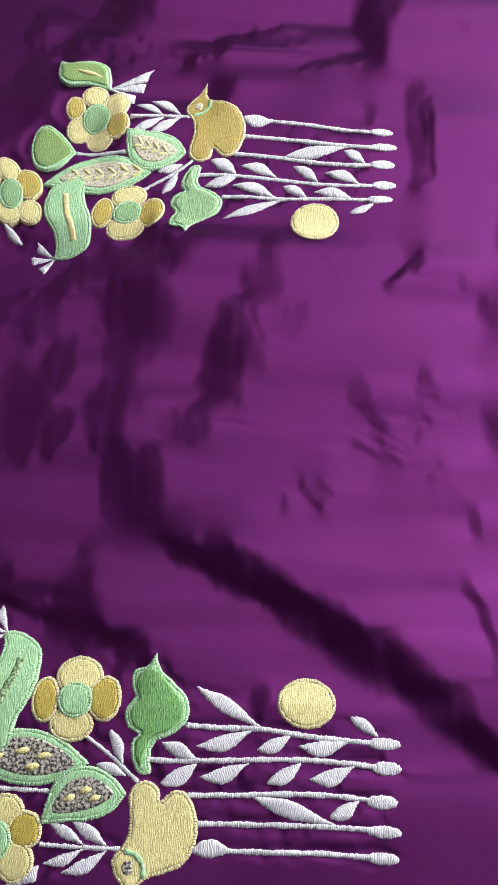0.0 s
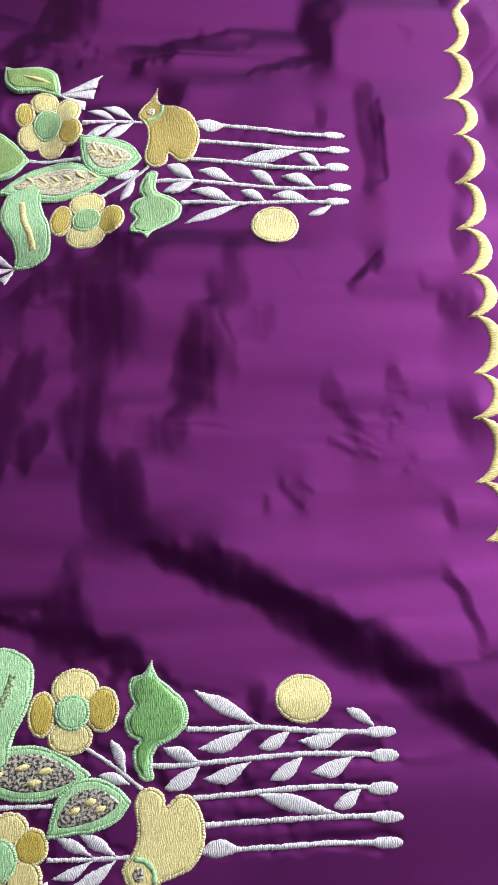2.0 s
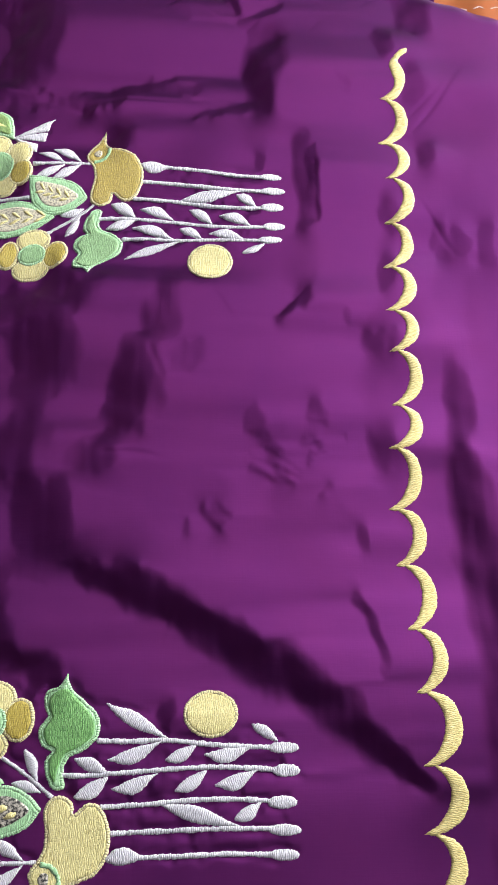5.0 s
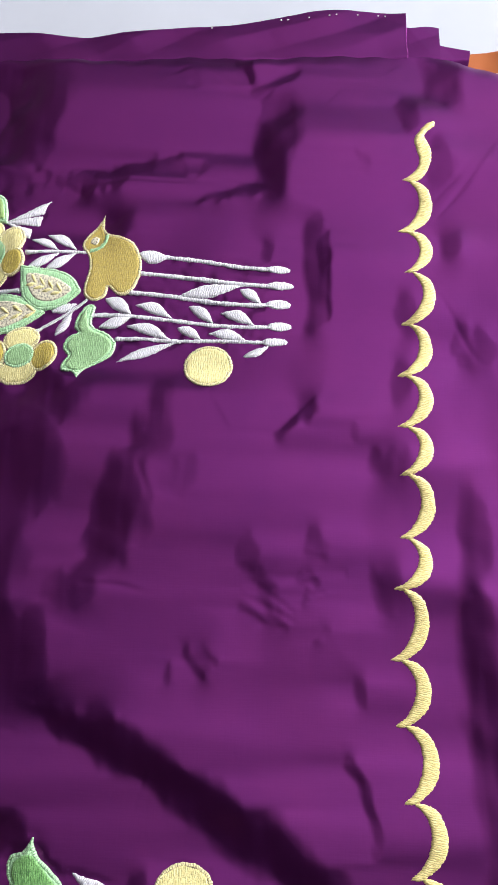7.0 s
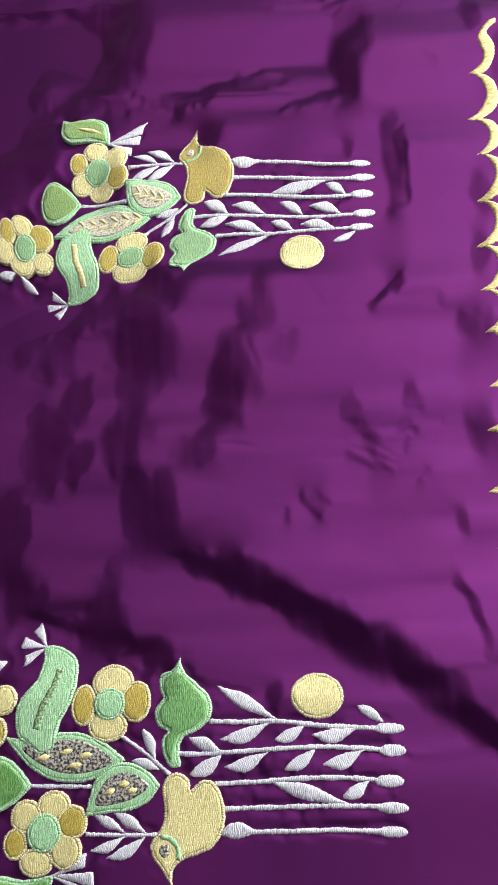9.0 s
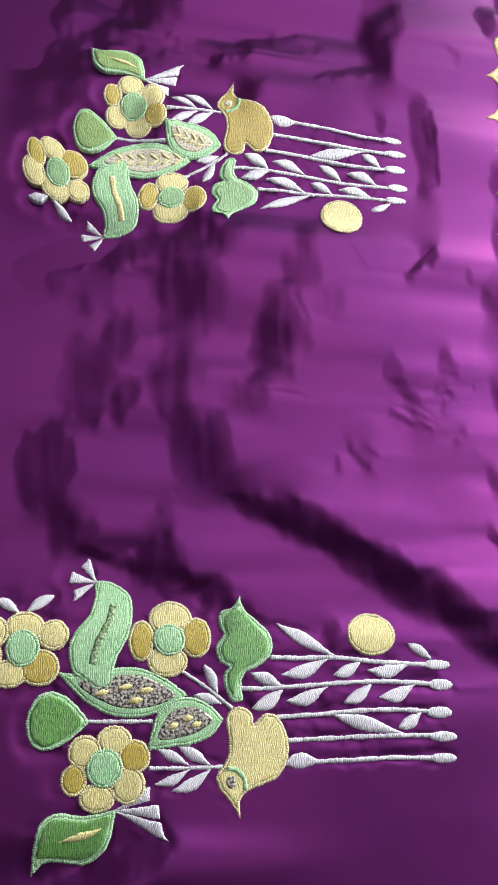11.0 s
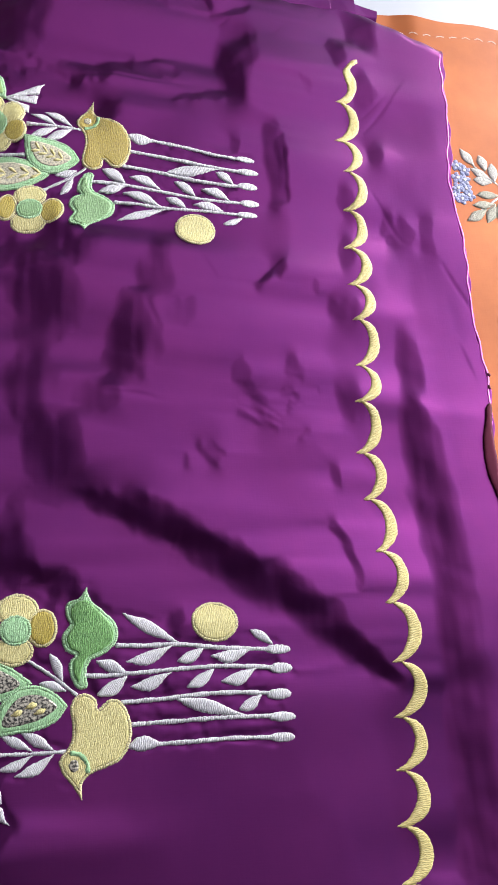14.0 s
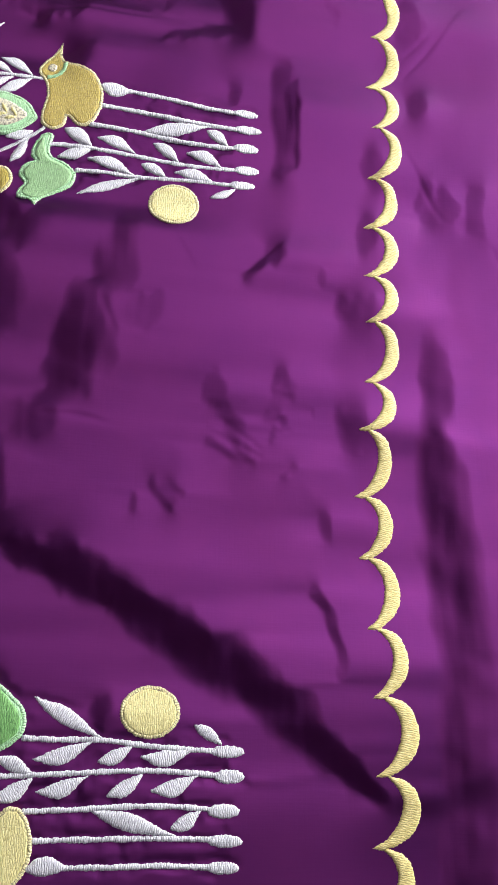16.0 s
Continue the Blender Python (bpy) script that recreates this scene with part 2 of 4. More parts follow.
def feather_outline(base, tip, width, slant, point):
    """A wedge that widens to a slanting end; slant carries one corner further out, point draws that corner out."""
    base, tip = np.array(base), np.array(tip)
    d = tip - base
    n = np.array([-d[1], d[0]]) / np.linalg.norm(d)
    t = np.linspace(0.0, 0.86, 10)
    wide = width / 2 * (0.1 + 0.95 * t ** 1.15)
    mid = base + t[:, None] * d
    w, far = wide[-1], 0.94 + abs(slant) + point
    side = 1 if slant > 0 else -1
    near = base + (0.94 - abs(slant)) * d - side * n * w * (0.95 - 0.5 * point)
    dent = base + (0.95 + 0.3 * point) * d + side * n * w * 0.35
    corner = base + far * d + side * n * w * (0.95 + 0.1 * point)
    end = np.array([corner, dent, near])
    return np.concatenate([mid + n * wide[:, None], end if side > 0 else end[::-1], (mid - n * wide[:, None])[::-1]])


def ribbon(points, width):
    mid = smooth(points, False, 8)
    d = np.gradient(mid, axis=0)
    n = np.stack([-d[:, 1], d[:, 0]], -1) / np.linalg.norm(d, axis=1)[:, None]
    w = width / 2 * (1 + 0.12 * np.sin(np.arange(len(mid)) * 1.3))[:, None]
    return np.concatenate([mid + n * w, (mid - n * w)[::-1]])


def resample(loop, step):
    closed = np.vstack([loop, loop[:1]])
    far = np.r_[0, np.cumsum(np.linalg.norm(np.diff(closed, axis=0), axis=1))]
    t = np.linspace(0, far[-1], max(10, int(far[-1] / step)), endpoint=False)
    return np.stack([np.interp(t, far, closed[:, 0]), np.interp(t, far, closed[:, 1])], -1)


def straight(p):
    return p


WARP = np.array([[-128.63, 199.06], [101.72, 2.06], [7.29, 110.25], [1.33, -7.57], [-1.96, -7.02], [-4.83, 20.92], [-2.07, -5.98], [0.16, -1.77], [-10.14, 2.36], [-3.7, -19.46], [0.42, 5.67], [0.47, 1.3], [-8.22, -11.1], [-2.07, -0.39], [0.23, -6.96]])


def mirrored(p):
    """The second motif: the first one mirrored, drawn a little askew by the cloth."""
    x, y = p[:, 0] / 100 + 1.3, -p[:, 1] / 100 - 1.9
    return np.stack([x ** 0, x, y, x * x, x * y, y * y, x ** 3, x * x * y, x * y * y, y ** 3, x ** 4, x ** 3 * y, x * x * y * y, x * y ** 3, y ** 4], -1) @ WARP


rng = np.random.default_rng(7)
OUTLINES, PALETTE, cloth = [], {}, None  # the outlines are gathered first: the cloth puckers along them
LABELS = {
    "moon": "round disc in cream satin stitch",
    "stem": "thin silver-white satin stitch stem",
    "leaf": "small silver-white satin stitch leaf",
    "bellflower": "green bellflower with a mint rim",
    "yellow_bird": "padded bird in pale yellow thread",
    "green_bird": "padded bird in mint green thread",
    "flower_centre": "round green centre of an embroidered flower",
    "paisley_leaf": "mint-rimmed leaf with flecked silver filling",
    "drop_leaf": "green drop-shaped leaf with a mint rim",
    "green_leaf": "green pointed leaf with a cream vein",
    "scallop": "curved yellow satin stitch scallop",
    "selvedge": "bright magenta raw edge",
    "basket_rim": "white embroidered basket with a lattice",
}


def area_of(loop):
    after = np.roll(loop, -1, 0)
    return float((loop[:, 0] * after[:, 1] - after[:, 0] * loop[:, 1]).sum())


def stitched(name, outline, warp, colour, parent, lift=0.0, thick=0.8, grain=90, on=None, ground=0.0):
    """A padded satin-stitch patch on the cloth: outline in millimetres, serrated by the stitches, domed towards its middle."""
    if OUTLINES is not None:
        OUTLINES.append(resample(warp(np.asarray(outline)), 0.75))
        return None
    deep = 0.2 if on else 3.4
    on = on or bed
    colour = PALETTE.get(colour, colour)
    thick *= 0.65 if colour == "silver" else 1.0
    loop = resample(warp(np.asarray(outline)), 0.75)
    d = np.roll(loop, -1, 0) - np.roll(loop, 1, 0)
    n = np.stack([-d[:, 1], d[:, 0]], -1) / (np.linalg.norm(d, axis=1)[:, None] + 1e-6)
    loop = loop + n * (rng.uniform(-0.3, 0.3, len(loop)) * (1 if thick > 0.3 else 0.3))[:, None]
    lo, hi = loop.min(0), loop.max(0)
    gap = 1.3 if max(hi - lo) > 14 else 0.9
    gx, gy = np.meshgrid(np.arange(lo[0], hi[0], gap), np.arange(lo[1], hi[1], gap))
    grid = np.stack([gx.ravel(), gy.ravel()], -1) + rng.uniform(-0.15, 0.15, (gx.size, 2))
    a, b = loop, np.roll(loop, -1, 0)
    up = (a[:, 1] > grid[:, 1, None]) != (b[:, 1] > grid[:, 1, None])
    cross = a[:, 0] + (grid[:, 1, None] - a[:, 1]) / (b[:, 1] - a[:, 1] + 1e-9) * (b[:, 0] - a[:, 0])
    inside = (up & (grid[:, 0, None] < cross)).sum(1) % 2 == 1
    near = np.sqrt(((grid[:, None] - loop[None]) ** 2).sum(-1)).min(1)
    grid = grid[inside & (near > 0.55)]
    rimmed = colour in RIMS and min(hi - lo) > 9 and thick > 0.5
    rows = [grid]
    if rimmed:
        inward = -n if area_of(loop) < 0 else n
        for off in (0.7, 1.5, 1.75, 2.05, 2.4):
            row = loop + inward * off
            rows.append(row[np.sqrt(((row[:, None] - loop[None]) ** 2).sum(-1)).min(1) > 0.93 * off])
        far = np.sqrt(((grid[:, None] - loop[None]) ** 2).sum(-1)).min(1)
        rows[0] = grid[far > 2.9]
    points = [Vector(p) for p in np.vstack([loop, *rows])]
    k = len(loop)
    got = mathutils.geometry.delaunay_2d_cdt(points, [], [list(range(k))], 1, 1e-5)
    xy = np.array([tuple(p) for p in got[0]])
    gaps = np.sqrt(((xy[:, None] - loop[None]) ** 2).sum(-1))
    dist, nearest = gaps.min(1), gaps.argmin(1)
    bulge = thick * (1 - np.exp(-dist / (0.45 if rimmed else 0.75)))
    if rimmed:
        bulge -= 0.42 * np.exp(-((dist - 1.75) / 0.3) ** 2)
        bulge += np.where(dist < 1.6, 0.28 * np.sin(nearest * 2.6), 0)
    z = on(xy[:, 0], xy[:, 1]) + ground + lift + 0.12 + bulge
    # a skirt down to the cloth closes the patch at its border
    low = on(loop[:, 0], loop[:, 1]) + ground - deep
    faces = [tuple(f) for f in got[2]]
    where = {}
    for m, ids in enumerate(got[3]):
        for i in ids:
            where[i] = m
    ring = [where.get(i, 0) for i in range(k)]
    base = len(xy)
    for i in range(k):
        j = (i + 1) % k
        quad = (ring[i], base + i, base + j, ring[j])
        faces.append(quad if area_of(loop) > 0 else quad[::-1])
    verts = np.concatenate([np.c_[xy, z], np.c_[loop, low]]) / 1000
    ob = mesh_object(name, verts, faces, THREADS[colour], parent, LABELS.get(name, ""))
    ang = radians(-grain if warp is mirrored else grain)
    every = np.concatenate([xy, loop])
    u = every[:, 0] * math.cos(ang) + every[:, 1] * math.sin(ang)
    v = -every[:, 0] * math.sin(ang) + every[:, 1] * math.cos(ang)
    layer = ob.data.uv_layers.new(name="stitch")
    index = np.zeros(len(ob.data.loops), dtype=np.int32)
    ob.data.loops.foreach_get("vertex_index", index)
    uv = np.stack([u[index], v[index]], -1)
    if rimmed:
        ob.data.materials.append(THREADS[RIMS[colour]])
        ob.data.materials.append(THREADS[SEAMS.get(colour, "green")])
        depth = np.r_[dist, np.zeros(k)]
        along = np.r_[nearest, np.arange(k)] * 0.75
        slot = []
        for f in ob.data.polygons:
            ids = list(f.vertices)
            m = depth[ids].mean()
            # dark broken faces: stitching, and shade painted between the rim's beads
            broken = int(along[ids[0]] / 1.4) * 7919 % 10 > 5
            kind = 1 if m < 1.62 else 2 if m < 1.88 and broken else 0
            slot.append(kind)
            if kind == 1:
                for li, vi in zip(f.loop_indices, ids):
                    uv[li] = along[vi], depth[vi]
        ob.data.polygons.foreach_set("material_index", slot)
    layer.data.foreach_set("uv", uv.ravel())
    return ob


def motif(w):
    if w is straight:
        stitched("moon", oval(-46.9, -146.5, 15.3, 13, 0), w, "cream", cloth, 0, 0.8, 4)
    else:
        stitched("moon", oval(-49.1, 149.5, 15.6, 14.8, 0), straight, "cream", cloth, 0.3, 0.8, 4)
    s = stitched("stem", ribbon([(-109.3, -160.1), (-91.6, -160.7), (-70.8, -160.4), (-39.5, -163.4), (-4.1, -164.8)], 2.7), w, "silver", cloth, 0.0, 1.0, -3)
    stitched("leaf", leaf_outline((-70.1, -159.7), (-105.8, -142.1), 7.7, 0.3), w, "silver", s, 0.1, 1.1, 154)
    stitched("leaf", leaf_outline((-74.4, -161.1), (-102.9, -171.2), 7.7, -0.4), w, "silver", s, 0.1, 1.1, -160)
    stitched("leaf", leaf_outline((-55.0, -163.1), (-71.4, -170.6), 6.6, -0.4), w, "silver", s, 0.1, 1.1, -155)
    stitched("leaf", leaf_outline((-24.7, -164.4), (-50.4, -169.0), 7.5, -0.4), w, "silver", s, 0.1, 1.1, -170)
    stitched("leaf", leaf_outline((-9.9, -161.7), (-24.5, -152.6), 5.7, 0.3), w, "silver", s, 0.1, 1.1, 148)
    tip = stitched("stem_tip", oval(-6.9, -164.8, 8.6, 3.0, -0), w, "silver", s, 0.15, 0.8, 0)
    s = stitched("stem", ribbon([(-129.2, -177.6), (-115.8, -178.0), (-88.8, -176.5), (-54.3, -174.6), (-33.3, -174.7), (-3.4, -176.5)], 2.6), w, "silver", cloth, 0.0, 1.0, 1)
    stitched("leaf", leaf_outline((-101.7, -177.1), (-121.7, -170.2), 7.1, 0.3), w, "silver", s, 0.1, 1.1, 161)
    stitched("leaf", leaf_outline((-102.4, -178.7), (-120.4, -189.1), 7.8, -0.4), w, "silver", s, 0.1, 1.1, -150)
    stitched("leaf", leaf_outline((-75.8, -177.2), (-99.9, -186.1), 7.6, -0.4), w, "silver", s, 0.1, 1.1, -160)
    stitched("leaf", leaf_outline((-49.1, -176.0), (-66.0, -186.3), 6.9, -0.4), w, "silver", s, 0.1, 1.1, -148)
    stitched("leaf", leaf_outline((-21.8, -176.1), (-44.5, -184.5), 7.8, -0.4), w, "silver", s, 0.1, 1.1, -160)
    tip = stitched("stem_tip", oval(-5.9, -176.5, 7.8, 3.3, -0), w, "silver", s, 0.15, 0.8, 0)
    s = stitched("stem", ribbon([(-106.2, -194.0), (-82.7, -192.9), (-55.3, -190.9), (-29.3, -190.8), (-6.7, -192.6)], 2.6), w, "silver", cloth, 0.0, 1.0, 1)
    stitched("leaf", leaf_outline((-20.0, -192.4), (-34.2, -200.7), 6.9, -0.4), w, "silver", s, 0.1, 1.1, -150)
    tip = stitched("stem_tip", oval(-8.4, -192.5, 8.1, 3.3, -0), w, "silver", s, 0.15, 0.8, 0)
    s = stitched("stem", ribbon([(-100.6, -206.9), (-69.8, -206.0), (-35.6, -205.1), (-4.4, -205.8)], 2.6), w, "silver", cloth, 0.0, 1.0, 1)
    stitched("leaf", leaf_outline((-31.4, -204.2), (-74.3, -194.6), 7.9, 0.3), w, "silver", s, 0.1, 1.1, 167)
    tip = stitched("stem_tip", oval(-7.2, -206.1, 8.7, 2.9, -1), w, "silver", s, 0.15, 0.8, 0)
    s = stitched("stem", ribbon([(-88.7, -218.8), (-63.7, -218.2), (-36.5, -217.4), (-5.6, -218.2)], 2.6), w, "silver", cloth, 0.0, 1.0, 0)
    stitched("leaf", leaf_outline((-82.1, -218.6), (-102.6, -219.8), 8.3, 0.3), w, "silver", s, 0.1, 1.1, -177)
    tip = stitched("stem_tip", oval(-8.0, -218.1, 8.3, 2.8, -1), w, "silver", s, 0.15, 0.8, 0)
    b = stitched("bellflower", smooth([(-127.2, -123.8), (-127.2, -123.8), (-124.5, -132.3), (-116.7, -139.1), (-109.0, -147.4), (-108.6, -157.4), (-115.6, -164.7), (-124.1, -168.9), (-126.8, -175.4), (-126.0, -184.0), (-131.9, -184.9), (-136.5, -176.9), (-137.1, -169.8), (-134.1, -165.6), (-139.7, -162.4), (-141.7, -154.2), (-137.3, -146.9), (-139.6, -140.9), (-138.9, -133.5), (-131.4, -130.7)]), w, "mint", cloth, 0.0, 0.9, 4)
    c = stitched("bellflower_fill", smooth([(-127.3, -132.7), (-119.2, -140.1), (-111.8, -148.5), (-111.3, -156.8), (-117.6, -162.7), (-126.4, -167.3), (-129.8, -175.0), (-131.2, -181.4), (-134.2, -176.3), (-134.4, -169.2), (-131.4, -164.7), (-136.7, -161.1), (-138.7, -154.5), (-134.6, -147.5), (-136.6, -141.5), (-135.5, -135.8)]), w, "bell", b, 0.92, 0.25, 4)
    b = stitched("yellow_bird", smooth([(-128.5, -247.4), (-128.5, -247.4), (-133.8, -239.9), (-140.1, -231.8), (-141.7, -224.9), (-136.2, -217.4), (-134.5, -208.3), (-136.0, -197.5), (-134.3, -191.2), (-127.7, -187.8), (-121.1, -191.3), (-119.9, -197.6), (-119.9, -197.6), (-112.8, -192.0), (-105.5, -194.0), (-100.5, -204.1), (-100.2, -214.9), (-105.4, -225.5), (-115.3, -230.5), (-123.5, -233.3), (-128.4, -238.5)]), w, "bird", cloth, 0.0, 0.9, 12)
    c = stitched("collar", ribbon([(-135.9, -221.1), (-129.8, -222.7), (-125.9, -227.3), (-125.4, -232.7)], 2.5), w, "mint", b, 0.98, 0.4, -48)
    c = stitched("eye", oval(-133.4, -228.6, 2.9, 3.3, -1), w, "fleck", b, 1.0, 0.35, 4)
    f = stitched("flower_centre", oval(-169.1, -150.0, 9.6, 9.5, 0), w, "heart", cloth, 0.6, 0.8, 4)
    p = stitched("petal", oval(-168.6, -137.4, 12.8, 10.6, 0), w, "cream", f, 0.0, 0.8, 4)
    p = stitched("petal", oval(-169.9, -162.4, 11.9, 9.0, -0), w, "cream", f, 0.04, 0.8, 4)
    p = stitched("petal", oval(-185.3, -150.4, 7.6, 12.0, 0), w, "mustard", f, 0.08, 0.8, -14)
    p = stitched("petal", oval(-153.4, -148.6, 9.1, 12.1, 0), w, "mustard", f, 0.12, 0.8, -14)
    f = stitched("flower_centre", oval(-203.9, -220.0, 10.3, 10.6, -1), w, "heart", cloth, 0.6, 0.8, 4)
    p = stitched("petal", oval(-199.1, -205.7, 10.1, 8.4, -1), w, "cream", f, 0.0, 0.8, 4)
    p = stitched("petal", oval(-215.1, -211.5, 9.6, 9.2, -1), w, "cream", f, 0.04, 0.8, -14)
    p = stitched("petal", oval(-220.6, -225.9, 7.4, 8.5, -1), w, "mustard", f, 0.08, 0.8, -14)
    p = stitched("petal", oval(-207.6, -235.4, 10.1, 7.8, -1), w, "cream", f, 0.12, 0.8, 4)
    p = stitched("petal", oval(-190.8, -229.1, 9.7, 10.2, -1), w, "cream", f, 0.16, 0.8, -14)
    p = stitched("petal", oval(-187.8, -214.3, 9.1, 9.3, -1), w, "mustard", f, 0.2, 0.8, -14)
    f = stitched("flower_centre", oval(-252.7, -154.7, 9.8, 10.8, 0), w, "heart", cloth, 0.6, 0.8, 4)
    p = stitched("petal", oval(-252.2, -142.8, 11.5, 9.4, 0), w, "cream", f, 0.0, 0.8, 4)
    p = stitched("petal", oval(-235.7, -147.0, 9.0, 9.0, 0), w, "cream", f, 0.04, 0.8, -14)
    p = stitched("petal", oval(-242.6, -165.5, 11.4, 10.4, -0), w, "mustard", f, 0.08, 0.8, 4)
    p = stitched("petal", oval(-259.9, -168.9, 10.9, 8.1, -0), w, "cream", f, 0.12, 0.8, 4)
    p = stitched("petal", oval(-272.1, -159.2, 8.7, 9.4, 0), w, "mustard", f, 0.16, 0.8, -14)
    p = stitched("petal", oval(-270.7, -145.5, 10.1, 9.6, 0), w, "cream", f, 0.2, 0.8, -14)
    stitched("leaf", leaf_outline((-251.9, -134.0), (-236.7, -123.9), 6.0, 0.3), w, "silver", f, 0.1, 1.1, 34)
    stitched("leaf", leaf_outline((-255.7, -134.7), (-270.3, -126.3), 5.9, 0.3), w, "silver", f, 0.1, 1.1, 150)
    b = stitched("paisley_leaf", smooth([(-232.3, -168.1), (-232.3, -168.1), (-220.5, -168.7), (-204.6, -166.5), (-188.5, -165.6), (-172.1, -171.0), (-158.2, -181.0), (-158.2, -181.0), (-168.6, -188.1), (-181.4, -192.7), (-197.3, -192.9), (-211.8, -187.2), (-223.2, -178.1)]), w, "mint", cloth, 0.0, 0.9, 4)
    c = stitched("leaf_filling", smooth([(-220.3, -174.1), (-204.4, -171.0), (-185.1, -170.4), (-165.4, -180.9), (-178.3, -187.4), (-195.9, -187.9), (-210.4, -182.2)]), w, "fleck", b, 0.92, 0.25, 4)
    if w is straight:
        stitched("fleck", leaf_outline((-211.7, -180.7), (-202.9, -178.8), 3.4, 0.0), w, "cream", b, 1.2, 1.1, 12)
    if w is straight:
        stitched("fleck", leaf_outline((-198.4, -177.6), (-189.5, -175.7), 3.4, 0.0), w, "cream", b, 1.2, 1.1, 12)
    if w is straight:
        stitched("fleck", leaf_outline((-186.8, -179.5), (-177.8, -177.7), 3.4, 0.0), w, "cream", b, 1.2, 1.1, 12)
    if w is straight:
        stitched("fleck", leaf_outline((-192.4, -185.1), (-183.5, -183.3), 3.4, 0.0), w, "cream", b, 1.2, 1.1, 12)
    if w is mirrored:
        stitched("chevron", leaf_outline((-206.1, -177.9), (-214.0, -173.1), 2.1, 0.0), w, "cream", b, 1.2, 1.1, 149)
    if w is mirrored:
        stitched("chevron", leaf_outline((-206.1, -177.9), (-213.5, -182.5), 2.1, 0.0), w, "cream", b, 1.2, 1.1, -148)
    if w is mirrored:
        stitched("chevron", leaf_outline((-197.8, -178.5), (-205.6, -173.8), 2.1, 0.0), w, "cream", b, 1.2, 1.1, 149)
    if w is mirrored:
        stitched("chevron", leaf_outline((-197.8, -178.5), (-205.3, -183.2), 2.1, 0.0), w, "cream", b, 1.2, 1.1, -148)
    if w is mirrored:
        stitched("chevron", leaf_outline((-189.4, -179.2), (-197.3, -174.5), 2.1, 0.0), w, "cream", b, 1.2, 1.1, 149)
    if w is mirrored:
        stitched("chevron", leaf_outline((-189.4, -179.2), (-197.0, -183.9), 2.1, 0.0), w, "cream", b, 1.2, 1.1, -148)
    if w is mirrored:
        stitched("chevron", leaf_outline((-181.0, -179.9), (-188.9, -175.1), 2.1, 0.0), w, "cream", b, 1.2, 1.1, 149)
    if w is mirrored:
        stitched("chevron", leaf_outline((-181.0, -179.9), (-188.6, -184.5), 2.1, 0.0), w, "cream", b, 1.2, 1.1, -149)
    if w is mirrored:
        stitched("chevron", leaf_outline((-172.6, -180.6), (-180.5, -175.8), 2.1, 0.0), w, "cream", b, 1.2, 1.1, 149)
    if w is mirrored:
        stitched("chevron", leaf_outline((-172.6, -180.6), (-180.2, -185.2), 2.1, 0.0), w, "cream", b, 1.2, 1.1, -149)
    if w is mirrored:
        stitched("chevron", leaf_outline((-164.1, -181.2), (-172.0, -176.5), 2.1, 0.0), w, "cream", b, 1.2, 1.1, 149)
    if w is mirrored:
        stitched("chevron", leaf_outline((-164.1, -181.2), (-171.8, -185.9), 2.1, 0.0), w, "cream", b, 1.2, 1.1, -149)
    b = stitched("green_bird", smooth([(-213.1, -115.3), (-203.2, -115.5), (-192.9, -122.8), (-190.6, -134.5), (-192.9, -147.8), (-197.8, -157.5), (-200.5, -165.6), (-201.1, -175.1), (-209.0, -178.5), (-217.1, -173.4), (-224.4, -167.1), (-226.7, -154.4), (-223.3, -144.6), (-216.2, -135.4), (-213.4, -124.7)]), w, "mint", cloth, 0.5, 0.9, 4)
    c = stitched("wing_vein", ribbon([(-201.7, -128.6), (-204.3, -139.6), (-209.7, -151.1), (-213.1, -164.0)], 4.3), w, "vein", b, 1.42, 0.4, -108)
    stitched("feather", feather_outline((-212.5, -115.6), (-220.3, -102.4), 7.7, -0.06, 0.05), w, "silver", b, 0.1, 0.8, 121)
    stitched("feather", feather_outline((-212.5, -115.6), (-229.1, -112.4), 8.1, 0.02, 0), w, "silver", b, 0.1, 0.8, 169)
    stitched("feather", feather_outline((-212.5, -115.6), (-226.2, -124.2), 6.7, 0.08, 0.08), w, "silver", b, 0.1, 0.8, -148)
    b = stitched("paisley_leaf", smooth([(-137.3, -194.9), (-137.3, -194.9), (-144.1, -187.7), (-154.0, -182.9), (-165.4, -183.4), (-175.0, -190.9), (-178.6, -201.6), (-180.6, -211.3), (-180.6, -211.3), (-168.3, -209.7), (-155.5, -208.3), (-144.2, -203.6)]), w, "mint", cloth, 0.3, 0.9, 4)
    c = stitched("leaf_filling", smooth([(-143.8, -194.6), (-154.0, -188.2), (-165.3, -189.4), (-172.3, -197.1), (-173.8, -205.4), (-158.7, -203.7), (-149.1, -199.8)]), w, "fleck", b, 1.22, 0.25, 4)
    if w is straight:
        stitched("fleck", leaf_outline((-170.0, -199.6), (-163.0, -196.9), 3.4, 0.0), w, "cream", b, 1.5, 1.1, 21)
    if w is straight:
        stitched("fleck", leaf_outline((-162.0, -195.6), (-154.9, -192.9), 3.4, 0.0), w, "cream", b, 1.5, 1.1, 21)
    if w is straight:
        stitched("fleck", leaf_outline((-157.2, -199.1), (-150.0, -196.4), 3.4, 0.0), w, "cream", b, 1.5, 1.1, 21)
    if w is mirrored:
        stitched("chevron", leaf_outline((-166.8, -199.0), (-174.2, -197.7), 2.0, 0.0), w, "cream", b, 1.5, 1.1, 170)
    if w is mirrored:
        stitched("chevron", leaf_outline((-166.8, -199.0), (-171.2, -204.8), 2.0, 0.0), w, "cream", b, 1.5, 1.1, -127)
